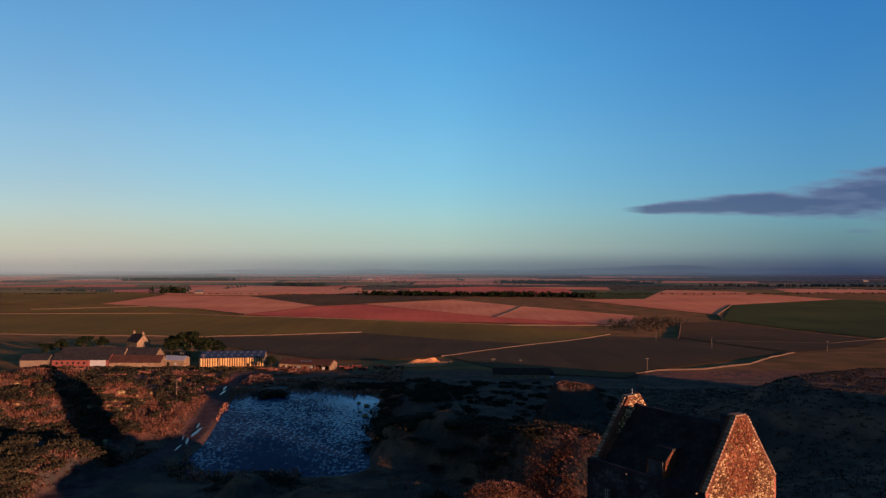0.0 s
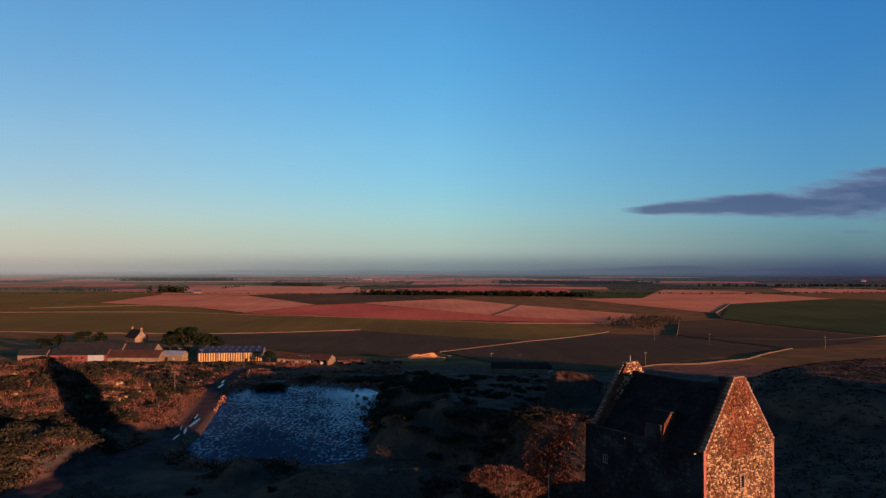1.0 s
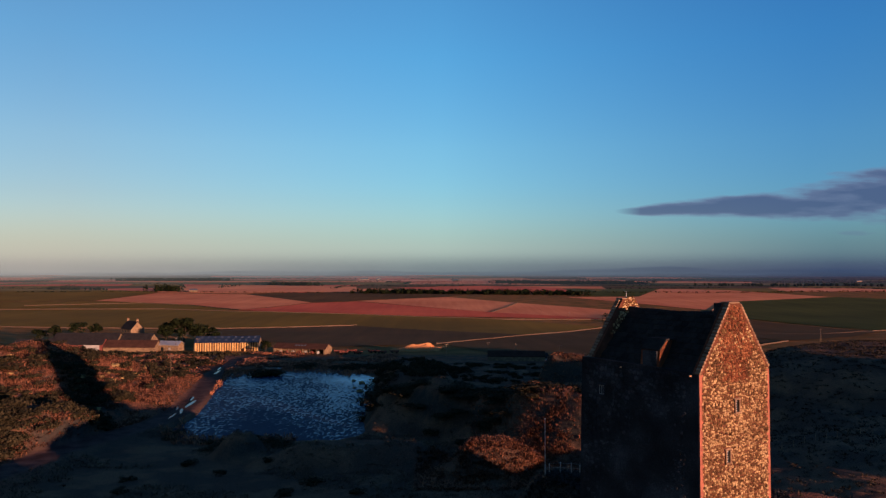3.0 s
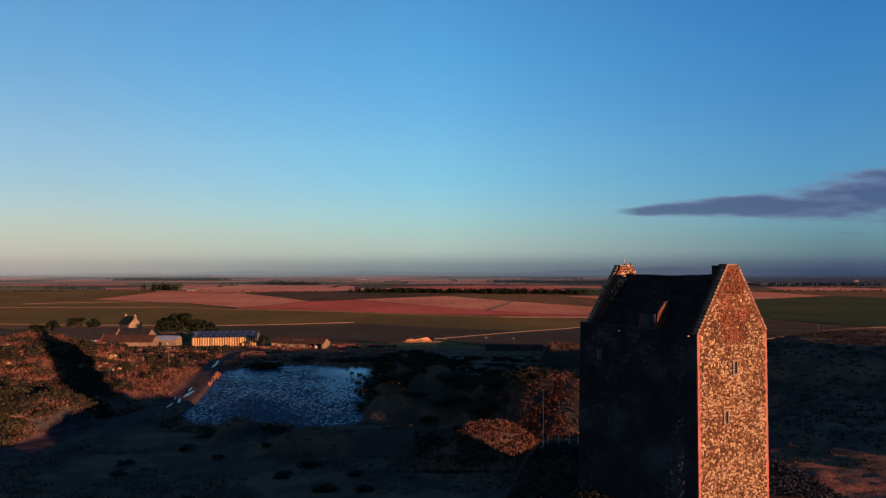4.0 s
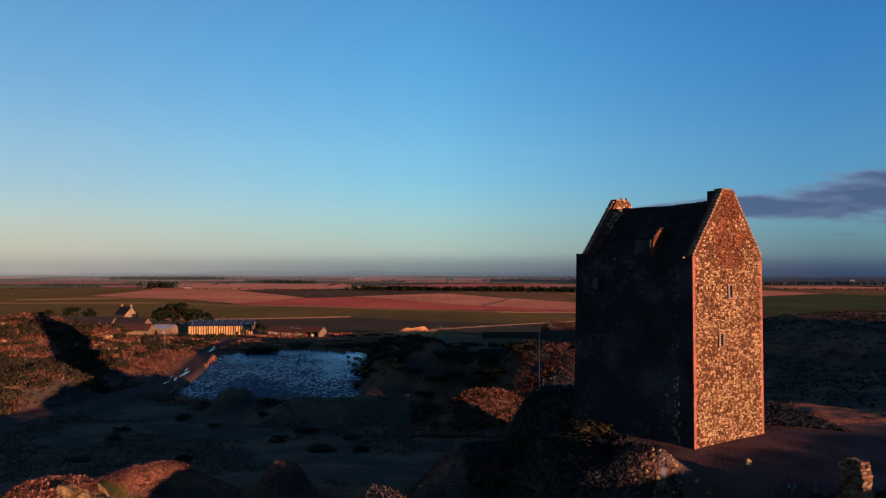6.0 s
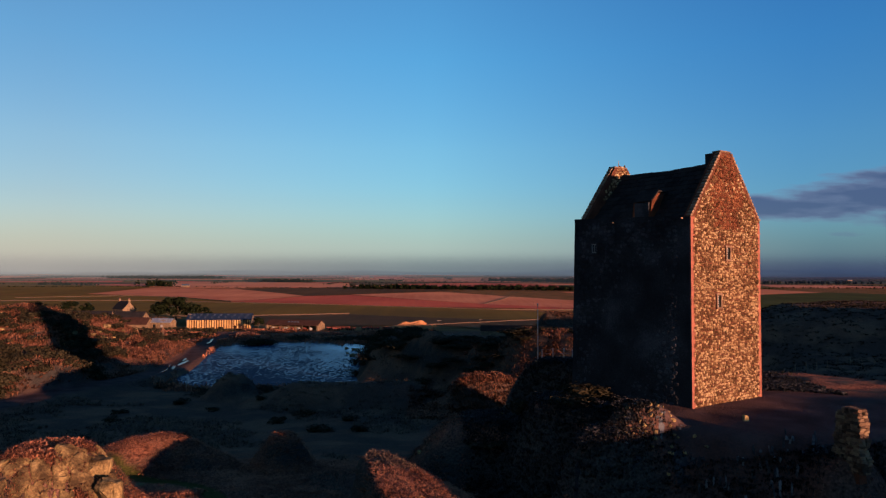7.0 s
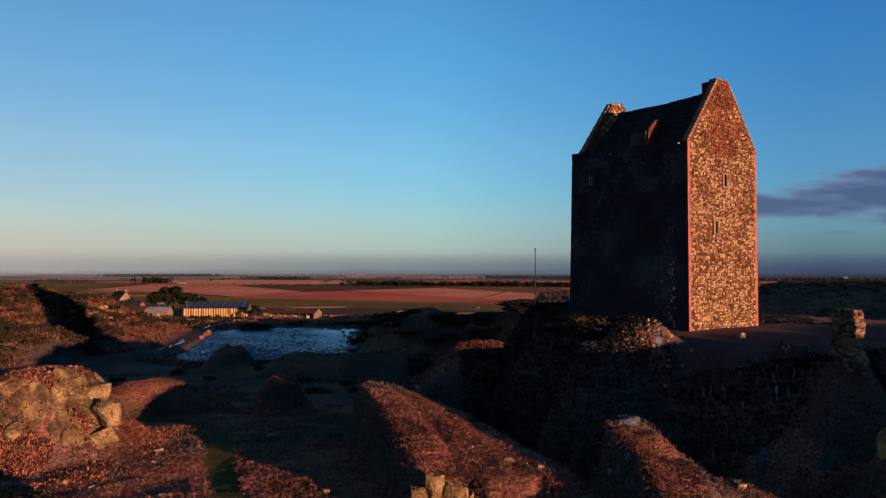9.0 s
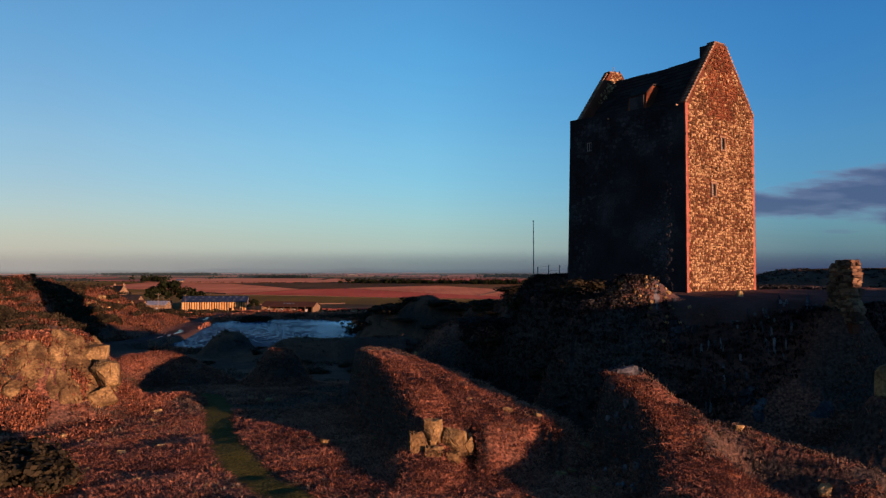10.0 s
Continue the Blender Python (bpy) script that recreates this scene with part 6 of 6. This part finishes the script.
GORSE = [gorse_mesh(200 + k) for k in range(5)]


def gorse(x, y, s, h, rnd, group, sink=0.1):
    ob = new("gorse_bush", rnd.choice(GORSE))
    ob.matrix_world = pose(x, y, land_at(x, y) - sink, 0, 0, rnd.uniform(0, 360)) @ Matrix.Diagonal((s, s, h, 1))
    return tagged(ob, "dark evergreen gorse bush on rough ground", "bush", group)


def gorse_thicket(places, label, sink, seed):
    """Far gorse that nobody could count, as one spread of leaf clumps."""
    rng = np.random.default_rng(seed)
    centres, radii = [], []
    for x, y, size, h in places:
        z = land_at(x, y) - sink
        for _ in range(6):
            centres.append((x + rng.uniform(-0.5, 0.5) * size, y + rng.uniform(-0.5, 0.5) * size, z + rng.uniform(0.2, 0.75) * h))
            radii.append((size * rng.uniform(0.25, 0.42), size * rng.uniform(0.25, 0.42), h * rng.uniform(0.25, 0.45)))
    ob = leaf_cloud("gorse_thicket", centres, radii, 46, 0.3, M_GORSE, seed)
    tagged(ob, label, "gorse", kind="stuff")


def build_gorse():
    rnd = random.Random(21)
    for x, y, s, h in ((-21, 39.5, 2.6, 1.7), (-19.6, 38, 2.2, 1.5), (-22.6, 40.6, 2.8, 1.8), (-20.2, 36.4, 2.6, 1.8), (-23, 38.2, 3.0, 2.0), (-18.6, 36.4, 1.8, 1.2), (-22, 35.5, 3.0, 2.0), (-24.5, 41.5, 2.6, 1.5)):
        gorse(x, y, s, h, rnd, "gorse below the outcrop")
    bank = [(rnd.uniform(-22, 10), rnd.uniform(212, 298), rnd.uniform(3.5, 7), rnd.uniform(1.4, 2.8)) for _ in range(120)]
    gorse_thicket(bank, "dark gorse thicket on the bank beside the pond", 0.4, 41)
    low = [(rnd.uniform(-128, -80), rnd.uniform(141, 186), rnd.uniform(3, 6), rnd.uniform(1.0, 2.0)) for _ in range(260)]
    low = [p for p in low if near_line(np.array([p[0]]), np.array([p[1]]), TRACK)[0] > 5.5]
    gorse_thicket(low, "dense dark gorse on the low shoulder of the hill", 0.4, 43)
    yard = [(rnd.uniform(-180, -94), rnd.uniform(300, 366), rnd.uniform(2.5, 6), rnd.uniform(1.0, 2.2)) for _ in range(150)]
    yard = [p for p in yard if near_line(np.array([p[0]]), np.array([p[1]]), TRACK)[0] > 7]
    gorse_thicket(yard, "dark gorse on the rough bank before the farm", 0.3, 46)
    flat = [(rnd.uniform(6, 64), rnd.uniform(216, 322), rnd.uniform(2.5, 6), rnd.uniform(0.8, 1.6)) for _ in range(130)]
    gorse_thicket(flat, "dark low gorse over the rough ground behind the crag", 0.3, 47)
    hill = []
    dell = [(rnd.uniform(-128, -88), rnd.uniform(186, 300), rnd.uniform(2, 5), rnd.uniform(1.0, 2.2)) for _ in range(190)]
    dell = [p for p in dell if near_line(np.array([p[0]]), np.array([p[1]]), TRACK)[0] > 9]
    gorse_thicket(dell, "dark olive gorse between the hill's lit rocks", 0.3, 45)
    for k in range(330):
        x, y = rnd.uniform(-190, -84), rnd.uniform(150, 300)
        if near_line(np.array([x]), np.array([y]), TRACK)[0] > 7 and value_noise(x, y, 24, 71) > (-0.1 if x < -125 else -0.75):
            hill.append((x, y, rnd.uniform(2.0, 5.5), rnd.uniform(1.2, 2.6)))
    gorse_thicket(hill[120:], "dark gorse scattered over the rocky hill", 0.3, 42)
    for x, y, s, h in hill[:120]:
        gorse(x, y, s, h, rnd, "gorse on the far hill", 0.3)
    for k in range(80):
        f = rnd.random()
        x, y = -24 + 50 * f + rnd.gauss(0, 4), 208 - 50 * f + rnd.gauss(0, 5)
        gorse(x, y, rnd.uniform(3, 6), rnd.uniform(0.9, 1.6), rnd, "gorse on the dark ridge", 0.4)
    for k in range(26):
        x, y = rnd.uniform(-68, -30), rnd.uniform(160, 184)
        gorse(x, y, rnd.uniform(2.5, 5), rnd.uniform(0.8, 1.6), rnd, "gorse by the pond", 0.3)
    for x, y, s in ((-66, 284, 8), (-69, 281, 6), (-63, 282, 5)):
        ob = gorse(x, y, s, 2.4, rnd, "gorse by the pond")
        ob.location.z = WATER_Z - 0.2
    for k in range(16):
        gorse(rnd.uniform(-56, -18), rnd.uniform(300, 314), rnd.uniform(4, 7), rnd.uniform(1.5, 2.6), rnd, "gorse by the pond", 0.2)
    for k in range(14):
        x, y = rnd.uniform(-60, 30), rnd.uniform(96, 150)
        gorse(x, y, rnd.uniform(1.5, 3), rnd.uniform(0.8, 1.4), rnd, "low scrub in the valley", 0.2)
    for k in range(18):
        x, y = rnd.uniform(3, 14), rnd.uniform(52, 78)
        gorse(x, y, rnd.uniform(1.5, 3), rnd.uniform(0.6, 1.3), rnd, "scrub on the crag")


build_gorse()


def tree(x, y, h, r, seed, label, group=""):
    """Trunk with forked limbs, and a crown of leaf clumps with gaps."""
    rnd = random.Random(seed)
    t = thing("tree", label, "tree", pose(x, y, land_at(x, y)), group)
    bm = bmesh.new()
    ends = []

    def limb(a, b, r0, r1):
        d = b - a
        bmesh.ops.create_cone(bm, segments=7, radius1=r0, radius2=r1, depth=d.length, cap_ends=True, matrix=Matrix.Translation((a + b) / 2) @ d.to_track_quat("Z", "Y").to_matrix().to_4x4())
    fork = Vector((0, 0, h * 0.35))
    limb(Vector((0, 0, -0.4)), fork, h * 0.035, h * 0.025)
    for k in range(9):
        a = 2 * math.pi * k / 9 + rnd.uniform(-0.3, 0.3)
        e = Vector((math.cos(a) * r * rnd.uniform(0.4, 0.75), math.sin(a) * r * rnd.uniform(0.4, 0.75), h * rnd.uniform(0.45, 0.88)))
        limb(fork * rnd.uniform(0.75, 1.0), e, h * 0.014, h * 0.006)
        ends.append(e)
    ends.append(Vector((0, 0, h * 0.85)))
    part("trunk", bm, M_BARK, t)
    crown = leaf_cloud("crown", [tuple(e) for e in ends], [(r * rnd.uniform(0.35, 0.5), r * rnd.uniform(0.35, 0.5), h * rnd.uniform(0.1, 0.17)) for _ in ends], 90, h * 0.045, M_CONIFER, seed)
    crown.parent = t


for k, (tx, ty, th, tr) in enumerate(((-152, 405, 9, 4.5), (-143, 408, 12, 6.5), (-136, 412, 10, 5.5), (-147, 415, 11, 5.5), (-130, 418, 8, 4.5), (-157, 418, 8, 4), (-100, 392, 5, 2.5), (-87, 366, 5, 3), (-205, 412, 8, 4.5), (-214, 405, 8, 4), (-198, 420, 7, 4), (-225, 410, 6, 4))):
    tree(tx, ty, th * 1.3, tr * 1.1, 300 + k, "dark bushy evergreen tree beside the farm buildings", "trees round the farm")


def wood(name, label, a, b, depth, n, h, leaf, mat, seed):
    rng = np.random.default_rng(seed)
    f = rng.uniform(0, 1, n)
    x, y = a[0] + (b[0] - a[0]) * f + rng.normal(0, depth * 0.2, n), a[1] + (b[1] - a[1]) * f + rng.uniform(0, depth, n)
    z = land(x, y)
    hs = h * rng.uniform(0.6, 1.15, n)
    ob = leaf_cloud(name, np.stack([x, y, z + hs * 0.5], -1), np.stack([hs * 0.42, hs * 0.42, hs * 0.55], -1), 26, leaf, mat, seed)
    tagged(ob, label, "wood", kind="stuff")


wood("far_wood", "dark conifer belt on the plain", (-503, 1984), (-323, 1840), 60, 300, 9, 1.7, M_CONIFER, 1)
wood("far_wood", "long dark shelter belt across the fields", (-145, 1382), (273, 1311), 60, 480, 9, 1.5, M_CONIFER, 2)
wood("far_wood", "dark wood near the horizon", (180, 2150), (600, 2060), 80, 420, 11, 2.0, M_CONIFER, 3)
wood("far_wood", "clump of trees round a far farmhouse", (-575, 1440), (-530, 1450), 40, 26, 15, 2.2, M_CONIFER, 4)
wood("far_wood", "scattered hedgerow trees on the left plain", (-850, 1579), (-690, 1500), 24, 40, 7, 1.4, M_CONIFER, 5)
wood("far_wood", "far dark wood along a low rise", (-1100, 2470), (-740, 2480), 110, 420, 10, 2.2, M_CONIFER, 6)
wood("far_wood", "hazy hedgerow trees far off", (-1500, 2900), (-300, 2840), 60, 260, 4, 2.0, M_CONIFER, 7)
wood("far_wood", "hedgerow trees along a far field edge", (700, 1900), (1500, 1700), 50, 150, 8, 2.0, M_CONIFER, 8)
wood("hollow_wood", "bare brown trees filling a field hollow", (196, 690), (252, 800), 70, 150, 7, 0.8, M_BARK, 9)


def build_hedgerows():
    """Dark hedges and shelter belts along the edges of the far fields."""
    rng = np.random.default_rng(31)
    centres, radii = [], []
    for (ax, ay), (bx, by) in FAR_HEDGES:
        n = max(3, int(math.hypot(bx - ax, by - ay) / 11))
        tall = rng.choice((1.3, 1.8, 2.4, 4.5), p=(0.4, 0.3, 0.2, 0.1))
        f = np.linspace(0, 1, n)
        x, y = ax + (bx - ax) * f + rng.normal(0, 3, n), ay + (by - ay) * f + rng.normal(0, 3, n)
        h = tall * rng.uniform(0.6, 1.3, n)
        centres.append(np.stack([x, y, land(x, y) + 0.6 * h], -1))
        radii.append(np.stack([np.full(n, 7.0), np.full(n, 4.0), h], -1))
    ob = leaf_cloud("far_hedgerow", np.concatenate(centres), np.concatenate(radii), 10, 1.5, M_CONIFER, 32)
    tagged(ob, "dark hedgerows between the far hazy fields", "hedge", kind="stuff")


build_hedgerows()
